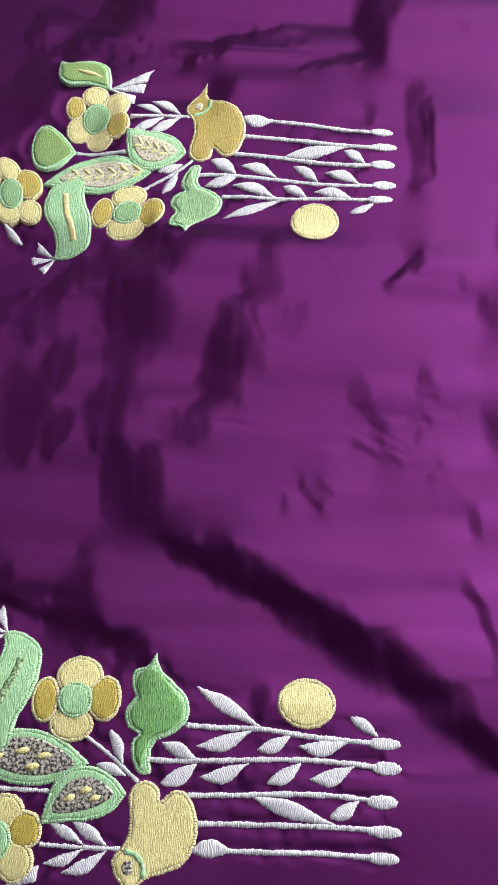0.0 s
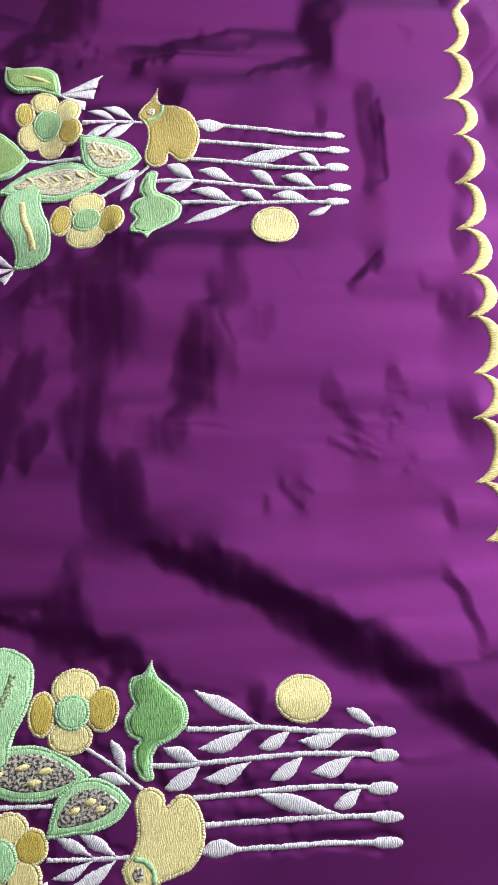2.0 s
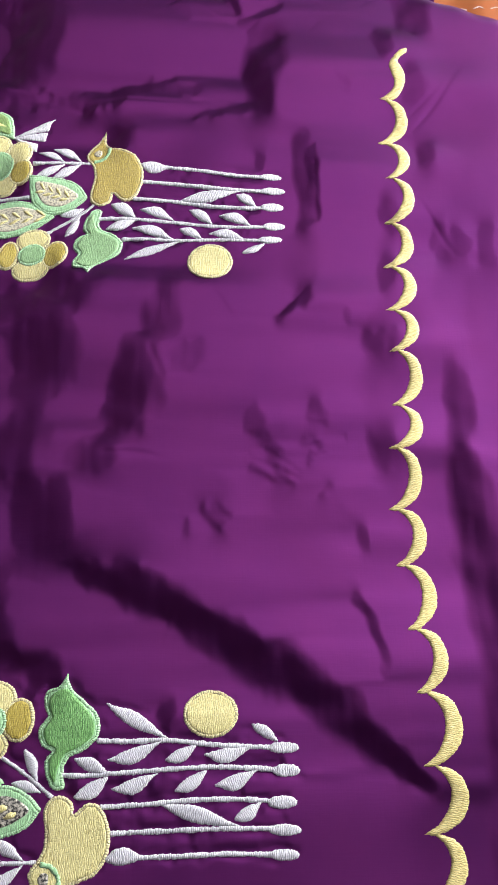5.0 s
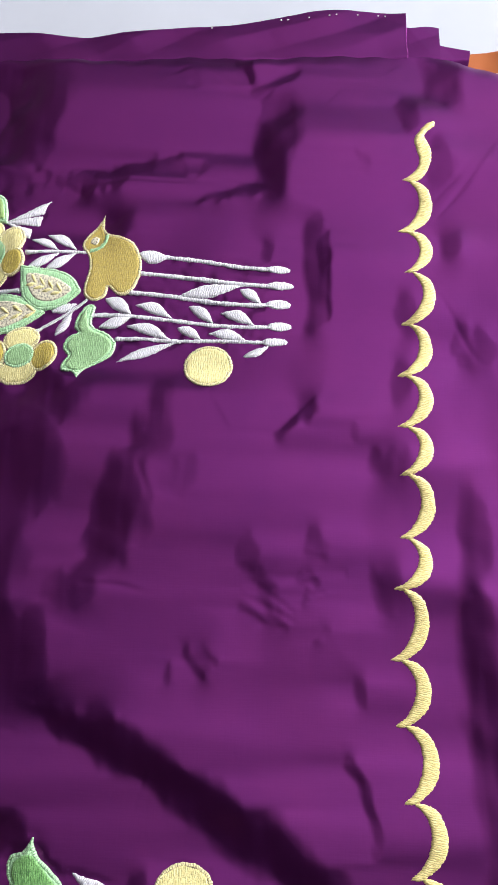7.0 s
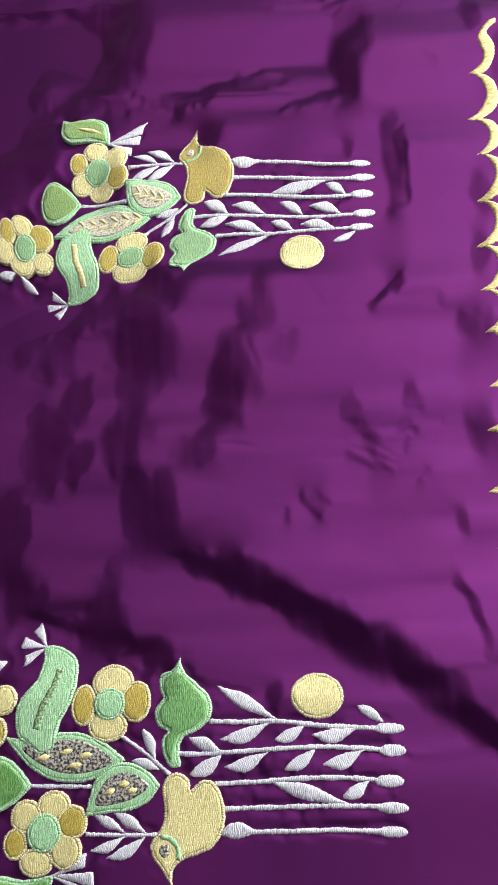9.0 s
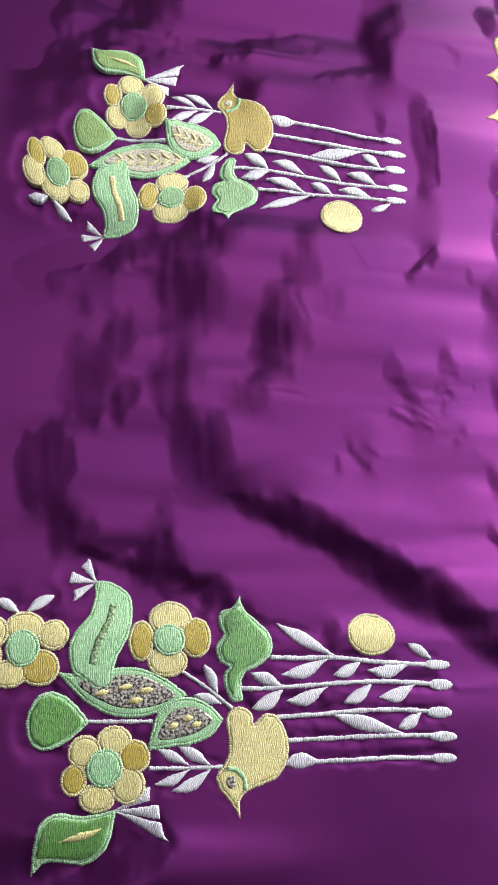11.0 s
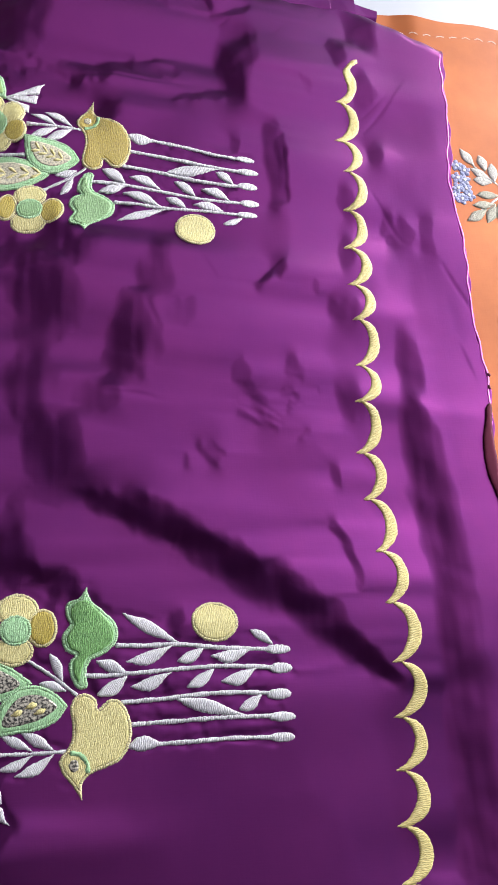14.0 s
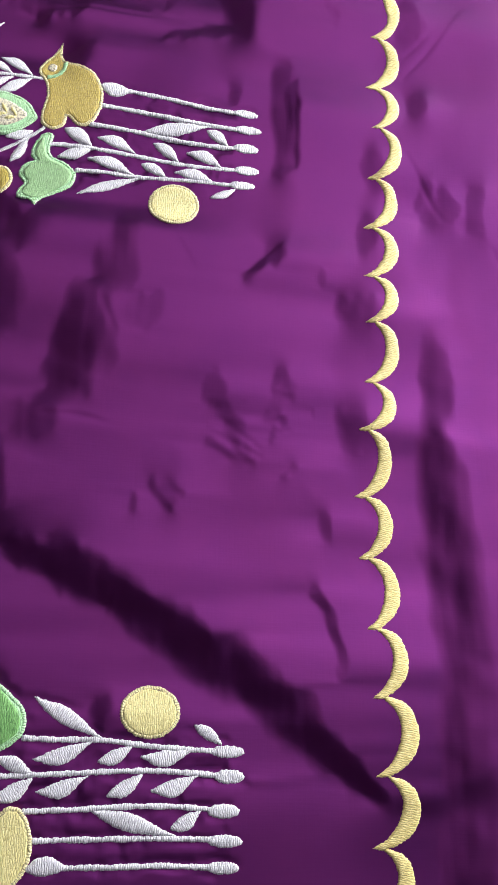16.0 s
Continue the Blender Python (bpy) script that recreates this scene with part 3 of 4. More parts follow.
    if w is mirrored:
        stitched("chevron", leaf_outline((-161.0, -197.2), (-168.5, -195.9), 2.0, 0.0), w, "cream", b, 1.5, 1.1, 170)
    if w is mirrored:
        stitched("chevron", leaf_outline((-161.0, -197.2), (-165.5, -203.0), 2.0, 0.0), w, "cream", b, 1.5, 1.1, -127)
    if w is mirrored:
        stitched("chevron", leaf_outline((-155.2, -195.4), (-162.7, -194.1), 2.1, 0.0), w, "cream", b, 1.5, 1.1, 170)
    if w is mirrored:
        stitched("chevron", leaf_outline((-155.2, -195.4), (-159.7, -201.2), 2.1, 0.0), w, "cream", b, 1.5, 1.1, -128)
    if w is mirrored:
        stitched("chevron", leaf_outline((-149.4, -193.6), (-156.9, -192.3), 2.1, 0.0), w, "cream", b, 1.5, 1.1, 170)
    if w is mirrored:
        stitched("chevron", leaf_outline((-149.4, -193.6), (-153.9, -199.4), 2.1, 0.0), w, "cream", b, 1.5, 1.1, -128)
    b = stitched("drop_leaf", smooth([(-213.0, -195.2), (-213.0, -195.2), (-222.9, -184.3), (-232.6, -179.0), (-241.9, -180.5), (-247.5, -190.3), (-247.4, -200.9), (-243.3, -208.4), (-235.5, -210.3), (-223.5, -204.8)]), w, "mint", cloth, 0.0, 0.9, 4)
    c = stitched("leaf_filling", smooth([(-217.4, -195.1), (-224.7, -186.2), (-233.1, -181.5), (-240.5, -183.0), (-245.3, -191.2), (-245.3, -200.3), (-241.6, -206.3), (-235.7, -207.9), (-225.1, -202.9)]), w, "green", b, 0.92, 0.25, 4)
    s = stitched("stem", ribbon([(-213.6, -195.2), (-197.2, -195.3), (-177.5, -195.5)], 2.2), w, "silver", cloth, 0.0, 1.0, -1)
    s = stitched("stem", ribbon([(-161.6, -167.9), (-147.4, -176.9), (-132.0, -189.0)], 2.0), w, "silver", cloth, 0.0, 1.0, -36)
    stitched("leaf", leaf_outline((-140.8, -181.0), (-148.7, -164.3), 5.6, 0.3), w, "silver", s, 0.1, 1.1, 115)
    stitched("leaf", leaf_outline((-138.6, -186.4), (-154.3, -181.6), 5.2, 0.3), w, "silver", s, 0.1, 1.1, 163)
    s = stitched("stem", ribbon([(-179.5, -220.4), (-158.6, -220.7), (-138.1, -220.4)], 2.1), w, "silver", cloth, 0.0, 1.0, -0)
    stitched("leaf", leaf_outline((-156.4, -219.5), (-176.2, -210.8), 5.4, 0.3), w, "silver", s, 0.1, 1.1, 156)
    stitched("leaf", leaf_outline((-144.6, -219.7), (-164.1, -209.7), 6.4, 0.3), w, "silver", s, 0.1, 1.1, 153)
    stitched("leaf", leaf_outline((-156.4, -221.3), (-176.2, -229.9), 5.3, -0.4), w, "silver", s, 0.1, 1.1, -157)
    stitched("leaf", leaf_outline((-144.6, -221.5), (-166.1, -233.6), 6.4, -0.4), w, "silver", s, 0.1, 1.1, -151)
    b = stitched("green_leaf", smooth([(-241.2, -273.8), (-241.2, -273.8), (-240.5, -261.5), (-237.8, -248.2), (-229.1, -242.5), (-213.9, -244.2), (-197.0, -241.2), (-197.0, -241.2), (-198.4, -251.4), (-202.6, -262.6), (-212.8, -268.7), (-223.3, -267.6), (-233.6, -267.2)]), w, "mint", cloth, 0.0, 0.9, 4)
    c = stitched("leaf_filling", smooth([(-237.9, -264.4), (-237.7, -258.8), (-234.7, -249.1), (-228.4, -245.3), (-213.8, -246.8), (-200.5, -244.5), (-201.5, -251.4), (-205.1, -260.8), (-213.5, -265.9), (-223.4, -265.1), (-232.3, -264.5)]), w, "green", b, 0.92, 0.25, 4)
    stitched("vein", leaf_outline((-227.7, -256.9), (-203.9, -251.6), 3.8, 0.0), w, "cream", b, 1.2, 1.1, 13)
    stitched("feather", feather_outline((-197.5, -242.0), (-177.7, -233.1), 7.4, 0.05, 0.05), w, "silver", b, 0.1, 0.8, 24)
    stitched("feather", feather_outline((-197.5, -242.0), (-171.9, -243.2), 8.0, -0.02, 0.02), w, "silver", b, 0.1, 0.8, -3)
    stitched("feather", feather_outline((-197.5, -242.0), (-169.9, -253.6), 8.0, -0.06, 0.12), w, "silver", b, 0.1, 0.8, -23)


def border():
    """The scalloped border in yellow thread."""
    stitched("scallop", smooth([(99, 338), (94.6, 336.1), (90.6, 331.7), (85.7, 324.4), (86.2, 317.2), (88.5, 307.7), (86.7, 300.6), (81.5, 294.6), (76.1, 291), (76.1, 291), (85.2, 290.3), (91.9, 295.9), (96.6, 307.6), (95.9, 318.6), (92.3, 325.9), (95.2, 330.7), (99.6, 334.1)]), straight, "yellow", cloth, 0, 0.8, 80)
    for p, q in zip(CUSPS, CUSPS[1:]):
        p, q = np.array(p), np.array(q)
        along = q - p
        side = np.array([-along[1], along[0]]) / np.linalg.norm(along)
        grow = 0.88 + 0.12 * np.linalg.norm(along) / 36 + 0.04 * math.sin(p[1]) + 0.11 * min(max((-95 - p[1]) / 60, 0), 1)
        shape = [(-0.01, 4), (0.02, 9.5), (0.08, 14), (0.2, 17.5), (0.43, 19.7), (0.65, 18.7), (0.82, 15), (0.95, 9), (1.02, 3), (1.01, -2), (1.01, -2), (0.96, 0.3), (0.89, 3.9), (0.79, 6.7), (0.62, 9.8), (0.42, 11.2), (0.25, 10.2), (0.12, 7.5), (0.04, 4.4)]
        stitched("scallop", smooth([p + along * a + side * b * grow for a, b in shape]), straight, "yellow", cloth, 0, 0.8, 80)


CUSPS = [(77, 291.5), (74.3, 251), (77.7, 219), (74.4, 181.7), (70.8, 145.3), (70.3, 110.4), (70.2, 79), (69.4, 41.5), (64.9, 10.8), (62.8, -28), (64.1, -63.1), (67.4, -101.5), (69.3, -136.8), (70.9, -175), (69.2, -209.1), (67, -241), (63.2, -273), (61, -305), (60, -329)]
motif(straight)
motif(mirrored)
SEWN, OUTLINES = np.vstack(OUTLINES), None


# ---- relief of the cloth: soft dents and folds, in millimetres ----
STEP = 1.2
GX, GY = np.arange(-440, 300, STEP), np.arange(-420, 480, STEP)
MX, MY = np.meshgrid(GX, GY)
slope = np.zeros_like(MX)
fields = np.random.default_rng(3)
KY, KX = np.fft.fftfreq(MX.shape[0], STEP)[:, None], np.fft.rfftfreq(MX.shape[1], STEP)[None]


def ripple(size, tall=None):
    """A smooth random field of about that grain (mm), with unit spread; tall: its grain along y."""
    g = np.fft.irfft2(np.fft.rfft2(fields.normal(size=MX.shape)) * np.exp(-((KX * size) ** 2 + (KY * (tall or size)) ** 2) * math.pi ** 2 / 2), s=MX.shape)
    return g / g.std()


def broad(field, size):
    return np.fft.irfft2(np.fft.rfft2(field) * np.exp(-2 * (math.pi * size) ** 2 * (KX * KX + KY * KY)), s=field.shape)


# the threads of the weave fray the borders of the dents along y
WX = MX + 1.6 * ripple(24) + 1.2 * ripple(9)
WY = MY + 2.2 * ripple(24) + 1.4 * ripple(9) + 1.3 * ripple(3.5, 30)


def soft(r):
    return np.clip((1.45 - r) / 1.0, 0, 1) ** 2 * (3 - 2 * np.clip((1.45 - r) / 1.0, 0, 1))


def patch(x, y, rx, ry, deep):
    """A dent that leans away from the window."""
    r = (np.abs((WX - x) / rx) ** 2.4 + np.abs((WY - y) / ry) ** 2.4) ** (1 / 2.4)
    slope[:] = np.maximum(slope, deep * soft(r))


def stroke(deep, *points):
    """A fold along a line of points (x, y, half width)."""
    for (x0, y0, w0), (x1, y1, w1) in zip(points, points[1:]):
        dx, dy = x1 - x0, y1 - y0
        t = np.clip(((WX - x0) * dx + (WY - y0) * dy) / (dx * dx + dy * dy), 0, 1)
        r = np.hypot(WX - x0 - t * dx, WY - y0 - t * dy) / (w0 + t * (w1 - w0))
        slope[:] = np.maximum(slope, deep * soft(r))


stroke(1.0, (-123, -67, 8.0), (-102, -70, 11.2), (-79, -80, 11.7), (-52, -99, 11.3), (-26, -114, 11.6), (3, -128, 12.5), (21, -145, 11.5), (42, -164, 9.5), (62, -177, 7.1), (75, -186, 4.8))
stroke(0.35, (-173, -65, 6.1), (-145, -66, 8.1), (-117, -68, 9.3))
stroke(0.9, (-273, 294, 14.0), (-220, 293, 11.7), (-159, 295, 7.9), (-103, 297, 7.8), (-53, 307, 6.2))
stroke(0.4, (-56, 276, 4.5), (-23, 283, 7.1), (-3, 292, 10.1))
stroke(0.95, (107, 1, 11.3), (113, -32, 15.9), (115, -65, 17.7), (120, -104, 18.5), (122, -141, 20.6), (126, -184, 21.6))
stroke(0.9, (118, -157, 17.4), (119, -204, 17.7), (120, -249, 17.9), (117, -287, 17.5))
stroke(0.75, (38, -81, 2.5), (45, -102, 4.3), (50, -117, 3.9), (54, -130, 2.1))
stroke(0.6, (-4, 102, 3.0), (8, 113, 5.0))
patch(14, 119, 6, 9, 0.9)
stroke(0.55, (-53, -24, 1.6), (-46, -44, 3.2))
stroke(0.4, (-43, -27, 1.6), (-35, -37, 2.4))
stroke(0.3, (-62, -33, 1.4), (-60, -47, 2.0))
patch(-46, -36, 9, 12, 0.3)
stroke(0.3, (-24, -4, 2.1), (3, -13, 2.4))
stroke(0.55, (16, 251, 7.7), (19, 220, 9.3), (17, 179, 6.2))
stroke(0.75, (25, 244, 4.3), (26, 215, 3.7), (26, 185, 2.2))
stroke(0.8, (-208, -98, 4.9), (-189, -105, 6.9), (-164, -114, 6.9))
stroke(0.8, (-168, -256, 5.8), (-188, -270, 10.1), (-212, -281, 11.0), (-244, -294, 10.6))
stroke(0.8, (-252, 103, 6.9), (-215, 111, 7.0), (-181, 122, 5.4))
patch(-187, 360, 34, 42, 1.5)
patch(-232, 392, 28, 35, 0.9)
patch(-272, 344, 28, 34, 0.9)
patch(-6, 318, 18, 39, 1.7)
stroke(0.9, (-45, 418, 4.5), (-34, 398, 4.9), (-28, 384, 3.2))
stroke(0.5, (-71, 389, 7.6), (-66, 378, 7.5))
stroke(0.5, (-23, 372, 6.4), (-1, 382, 7.5))
stroke(0.6, (79, 352, 5.2), (81, 333, 4.5))
patch(53, 303, 6, 9, 1.0)
patch(83, 344, 7, 15, 0.6)
patch(108, 377, 16, 22, 0.7)
patch(103, 306, 14, 15, 0.5)
patch(73, 190, 8, 16, 0.5)
patch(70, 138, 7, 16, 0.5)
patch(64, 86, 13, 9, 0.75)
patch(59, 14, 9, 14, 0.75)
patch(44, -49, 5, 8, 0.6)
patch(106, 239, 9, 10, 0.4)
patch(107, 176, 7, 13, 0.4)
patch(44, 106, 6, 6, 0.3)
patch(-21, 29, 9, 12, 0.35)
patch(18, 39, 8, 6, 0.4)
patch(-8, 10, 8, 4, 0.3)
patch(-82, 107, 14, 23, 0.7)
patch(-95, 60, 18, 29, 0.95)
patch(-63, 74, 16, 13, 0.55)
patch(-103, 35, 12, 13, 0.75)
patch(-122, 5, 16, 11, 0.6)
patch(-152, -34, 20, 25, 0.6)
patch(-168, 15, 22, 21, 0.6)
patch(-160, 83, 25, 35, 0.85)
patch(-171, 118, 26, 15, 1)
patch(-206, 111, 24, 15, 1)
patch(-135, 128, 16, 14, 1.2)
patch(-204, 50, 12, 24, 0.4)
patch(-202, 6, 10, 17, 0.6)
patch(-177, -104, 18, 14, 1)
patch(-139, -121, 13, 11, 1)
patch(-119, 257, 15, 9, 1)
patch(-72, -145, 8, 6, 0.6)
patch(5, -174, 4, 2, 0.8)
patch(-13, 238, 6, 8, 0.4)
patch(-223, 84, 18, 21, 0.4)
patch(-224, 18, 21, 32, 0.4)
patch(-248, -43, 20, 33, 0.4)
patch(-190, 218, 12, 25, 0.8)
patch(-228, -87, 17, 13, 0.6)
patch(-144, -119, 11, 9, 1)
patch(-151, 133, 17, 15, 1)
patch(-118, 250, 14, 6, 1)
patch(-252, 253, 24, 30, 0.8)
patch(-249, 90, 22, 17, 0.45)
patch(120, 164, 13, 17, 0.4)
patch(140, 160, 10, 23, 0.35)
patch(110, 40, 9, 34, 0.45)


def settled(fall):
    """The smoothest relief whose slope towards the window follows fall."""
    f = np.fft.rfft2(np.pad(fall - fall.mean(), 100, mode="linear_ramp"))
    ky = 2 * math.pi * np.fft.fftfreq(fall.shape[0] + 200, STEP)[:, None]
    kx = 2 * math.pi * np.fft.rfftfreq(fall.shape[1] + 200, STEP)[None]
    h = np.fft.irfft2(f * -1j * kx / (kx ** 2 + SIDEWAYS * ky ** 2 + 0.012 ** 2), s=(fall.shape[0] + 200, fall.shape[1] + 200))
    return h[100:-100, 100:-100]


LEAN, SIDEWAYS = 0.72, 0.12
slope *= 0.9 + 0.1 * np.clip(ripple(10), -1.5, 1.5) + 0.1 * np.clip(ripple(3, 25), -1.5, 1.5)
RUBBED = np.exp(-((MX - 5) / 42) ** 4 - ((MY - 12) / 42) ** 4)
slope = np.maximum(slope, 0.3 * RUBBED * np.clip(0.6 * ripple(7) + 0.5 * ripple(3) - 0.55, 0, 1))
EDGE = np.clip((MX - 112) / 25, 0, 1)
wanted = LEAN * slope + 0.02 * ripple(34) + 0.02 * ripple(10) + 0.012 * ripple(3, 20)
BAND = np.exp(-(np.maximum(np.abs(MX + 135) - 125, 0) / 25) ** 2) * np.exp(-(np.maximum(np.abs(np.abs(MY) - 200) - 48, 0) / 15) ** 2)
TALL = 15.0 + 5.0 * np.clip((MY - 285) / 20, 0, 1) - 8.5 * np.maximum(np.maximum(BAND, np.exp(-((MX - 80) / 22) ** 2)), 0.5 * np.clip((MX - 95) / 20, 0, 1))  # how far the cloth may rise or sink
relief = settled(wanted)
for _ in range(12):  # no part drops steeply towards the window
    lean = np.gradient(TALL * np.tanh(relief / TALL), STEP, axis=1)
    relief = settled(np.where(slope > 0.2, np.maximum(lean, wanted), np.maximum(lean, -0.08 + 0.02 * EDGE)))
relief = TALL * np.tanh(relief / TALL)

# the embroidered parts lie flat, puckered along the stitching
relief -= 0.8 * BAND * broad(relief, 18)
for _ in range(4):  # take the steepest falls towards the window out
    lean = np.gradient(relief, STEP, axis=1)
    relief += settled(np.maximum(lean, -0.085 + 0.02 * EDGE) - lean)
sewn = np.zeros_like(MX)
sewn[((SEWN[:, 1] - GY[0]) / STEP + 0.5).astype(int).clip(0, len(GY) - 1), ((SEWN[:, 0] - GX[0]) / STEP + 0.5).astype(int).clip(0, len(GX) - 1)] = 1
PUCKER = np.clip(broad(sewn, 3.0) * 3.5, 0, 1)
for a, b, ph, h in ((0.021, 0.013, 0.4, 0.5), (-0.015, 0.034, 1.9, 0.4), (0.05, -0.021, 2.7, 0.12)):
    relief += h * np.sin(a * MX + b * MY + ph)


CX, CY = MX + 1.5 * ripple(30), MY + 1.5 * ripple(30)


def crease(x0, y0, x1, y1, deep=0.38, wide=1.2):
    """A sharp pressed line from one point to another."""
    d = np.array([x1 - x0, y1 - y0])
    t = np.clip(((CX - x0) * d[0] + (CY - y0) * d[1]) / (d @ d), 0, 1)
    off = (CX - x0 - t * d[0]) ** 2 + (CY - y0 - t * d[1]) ** 2
    relief[:] -= deep * np.exp(-off / wide ** 2 / 2) * (0.3 + 0.7 * np.sin(math.pi * t))


crease(-112, 10, -74, 4)
crease(-66, -81, -74, -117)
crease(-23, 7, 7, -10)
crease(-15, 14, -4, 23)
crease(35, -80, 54, -130, 0.15)
crease(1, 109, 20, 128)
crease(24, 247, 25, 187)
crease(93, 269, 134, 317)
crease(98, 198, 122, 155)
crease(17, 260, 39, 245)
crease(-51, 127, -34, 102)
crease(-114, 11, -84, 4)
crease(-72, 390, -95, 378, 0.5)
crease(-68, 390, -26, 359, 0.6)
crease(-27, 359, -17, 371, 0.4)
crease(39, 373, 15, 344, 0.6)
crease(81, 396, 61, 377, 0.5)
crease(98, 258, 139, 320, 0.5)
crease(-140, 404, -45, 396, 0.4)
crease(41, 373, 55, 377, 0.4)
crease(-70, -82, -78, -112, 0.6)
crease(149, 135, 168, 92, 0.4)
crease(150, 62, 160, 30, 0.4)
crease(-150, 287, -51, 294)
crease(-86, 84, -79, 62)
crease(-19, 15, 7, -5)

relief = relief - relief.mean()
# where the embroidery holds the cloth at a level: x, y, z
LEVELS = [(85, 291, 0), (82, 183, -1), (78, 79, 2), (72, -28, -2), (75, -102, 2), (78, -174, 2), (75, -241, -3), (70, -300, -2), (0, 218, 0), (0, 166, 0), (0, -165, 0), (0, -218, 0),
          (-46, -146, 0), (-128, -127, 2), (-46, 150, 0), (-130, 200, 0), (-130, -210, 0), (-200, -150, 0), (-210, 150, 0)]
for _ in range(6):
    pull, weight = np.zeros_like(MX), np.full_like(MX, 0.15)
    smoothed = broad(relief, 5)
    for x, y, z in LEVELS:
        near = np.exp(-((MX - x) ** 2 + (MY - y) ** 2) / 2 / 32 ** 2)
        pull += near * (z - smoothed[int((y - GY[0]) / STEP), int((x - GX[0]) / STEP)])
        weight += near
    relief += 0.8 * pull / weight
    lean = np.gradient(relief, STEP, axis=1)
    relief += settled(np.maximum(lean, -0.07 + 0.06 * EDGE) - lean)
plain = relief.copy()
relief -= PUCKER * np.clip(1.6 + 0.5 * ripple(6) + 0.3 * ripple(3), 0.3, 3.0)
for _ in range(6):
    lean = np.gradient(relief, STEP, axis=1)
    relief += PUCKER ** 0.5 * settled(np.maximum(lean, -0.07) - lean)
relief = np.minimum(relief, plain)


def top_edge(x):
    """The cloth's upper border (mm)."""
    return 402 - 32 * np.clip((x - 100) / 84, 0, 1) + 1.2 * np.sin(x * 0.06) + 0.7 * np.sin(x * 0.23)


def height(x, y, of=None):
    """Height of the purple cloth's upper face (all in millimetres)."""
    of = relief if of is None else of
    x, y = np.asarray(x, float), np.asarray(y, float)
    u, v = np.clip((x - GX[0]) / STEP, 0, len(GX) - 1.01), np.clip((y - GY[0]) / STEP, 0, len(GY) - 1.01)
    i, j = u.astype(int), v.astype(int)
    u, v = u - i, v - j
    z = (of[j, i] * (1 - u) + of[j, i + 1] * u) * (1 - v) + (of[j + 1, i] * (1 - u) + of[j + 1, i + 1] * u) * v
    z = np.maximum(z, -7.8)
    hem = np.clip((y - (top_edge(x) - 14)) / 14, 0, 1) ** 2
    return z * (1 - hem) - 1.9 * hem


def bed(x, y):
    """The level on which the stitching lies: the cloth before it puckers."""
    return height(x, y, plain)


# ---- room ----
FLOOR_Z, TABLE_Z, TOP_Y = -0.765, -0.0103, 0.486
X0, Y0, Y1, CEIL = -0.82, -0.95, 2.5, 1.65
# unseen enclosure: dark walls and bluish ceiling, added to shape the silk's sheen
PALE = "unseen plain wall, kept dark for the silk to reflect"
tagged(box("floor", X0, WALL_X, Y0, Y1, FLOOR_Z - 0.1, FLOOR_Z, floor_m), "dark maroon floor below the table", "floor", kind="structure")
tagged(box("ceiling", X0, WALL_X, Y0, Y1, CEIL, CEIL + 0.1, ceiling_m), "unseen pale ceiling, added for the silk to reflect", "ceiling", kind="structure")
tagged(box("wall_south", X0, WALL_X, Y0 - 0.1, Y0, FLOOR_Z, CEIL, wall_m), PALE, "wall", kind="structure")
tagged(box("wall_north", X0, WALL_X, Y1, Y1 + 0.1, FLOOR_Z, CEIL, wall_m), PALE, "wall", kind="structure")
tagged(box("wall_west", X0 - 0.1, X0, Y0, Y1, FLOOR_Z, CEIL, wall_m), PALE, "wall", kind="structure")
east = tagged(new("wall_east"), "unseen dark wall with a tall window opening on the light's side", "wall", kind="structure")
box("wall_panel", WALL_X, WALL_X + 0.15, Y0, WIN[0], FLOOR_Z, CEIL, wall_m, east)
box("wall_panel", WALL_X, WALL_X + 0.15, WIN[1], Y1, FLOOR_Z, CEIL, wall_m, east)
box("wall_panel", WALL_X, WALL_X + 0.15, WIN[0], WIN[1], FLOOR_Z, WIN[2], wall_m, east)
box("wall_panel", WALL_X, WALL_X + 0.15, WIN[0], WIN[1], WIN[3], CEIL, wall_m, east)

table = tagged(new("table"), "white laminate table under the spread cloths", "table")
box("tabletop", -0.72, 0.8, -0.75, TOP_Y, TABLE_Z - 0.03, TABLE_Z, white_m, table, bevel=0.003)
for lx in (-0.66, 0.73):
    for ly in (-0.68, TOP_Y - 0.07):
        box("leg", lx - 0.025, lx + 0.025, ly - 0.025, ly + 0.025, FLOOR_Z, TABLE_Z - 0.03, white_m, table, bevel=0.003)


# ---- cloths ----
def right_edge(y):
    """The cloth's right-hand border (mm), uneven as torn silk."""
    return 172 + 12 * np.clip((y - 230) / 140, 0, 1) + 1.6 * np.sin(y * 0.05) + 0.9 * np.sin(y * 0.19 + 1) + 5 * np.clip((-90 - y) / 60, 0, 1) - 4.5 * np.clip((40 - y) / 60, 0, 1)


def bottom_edge(x):
    return -318 - 16 * np.clip((x - 32) / 28, 0, 1) + 3 * np.sin(x * 0.03 + 1) + 1.2 * np.sin(x * 0.11)


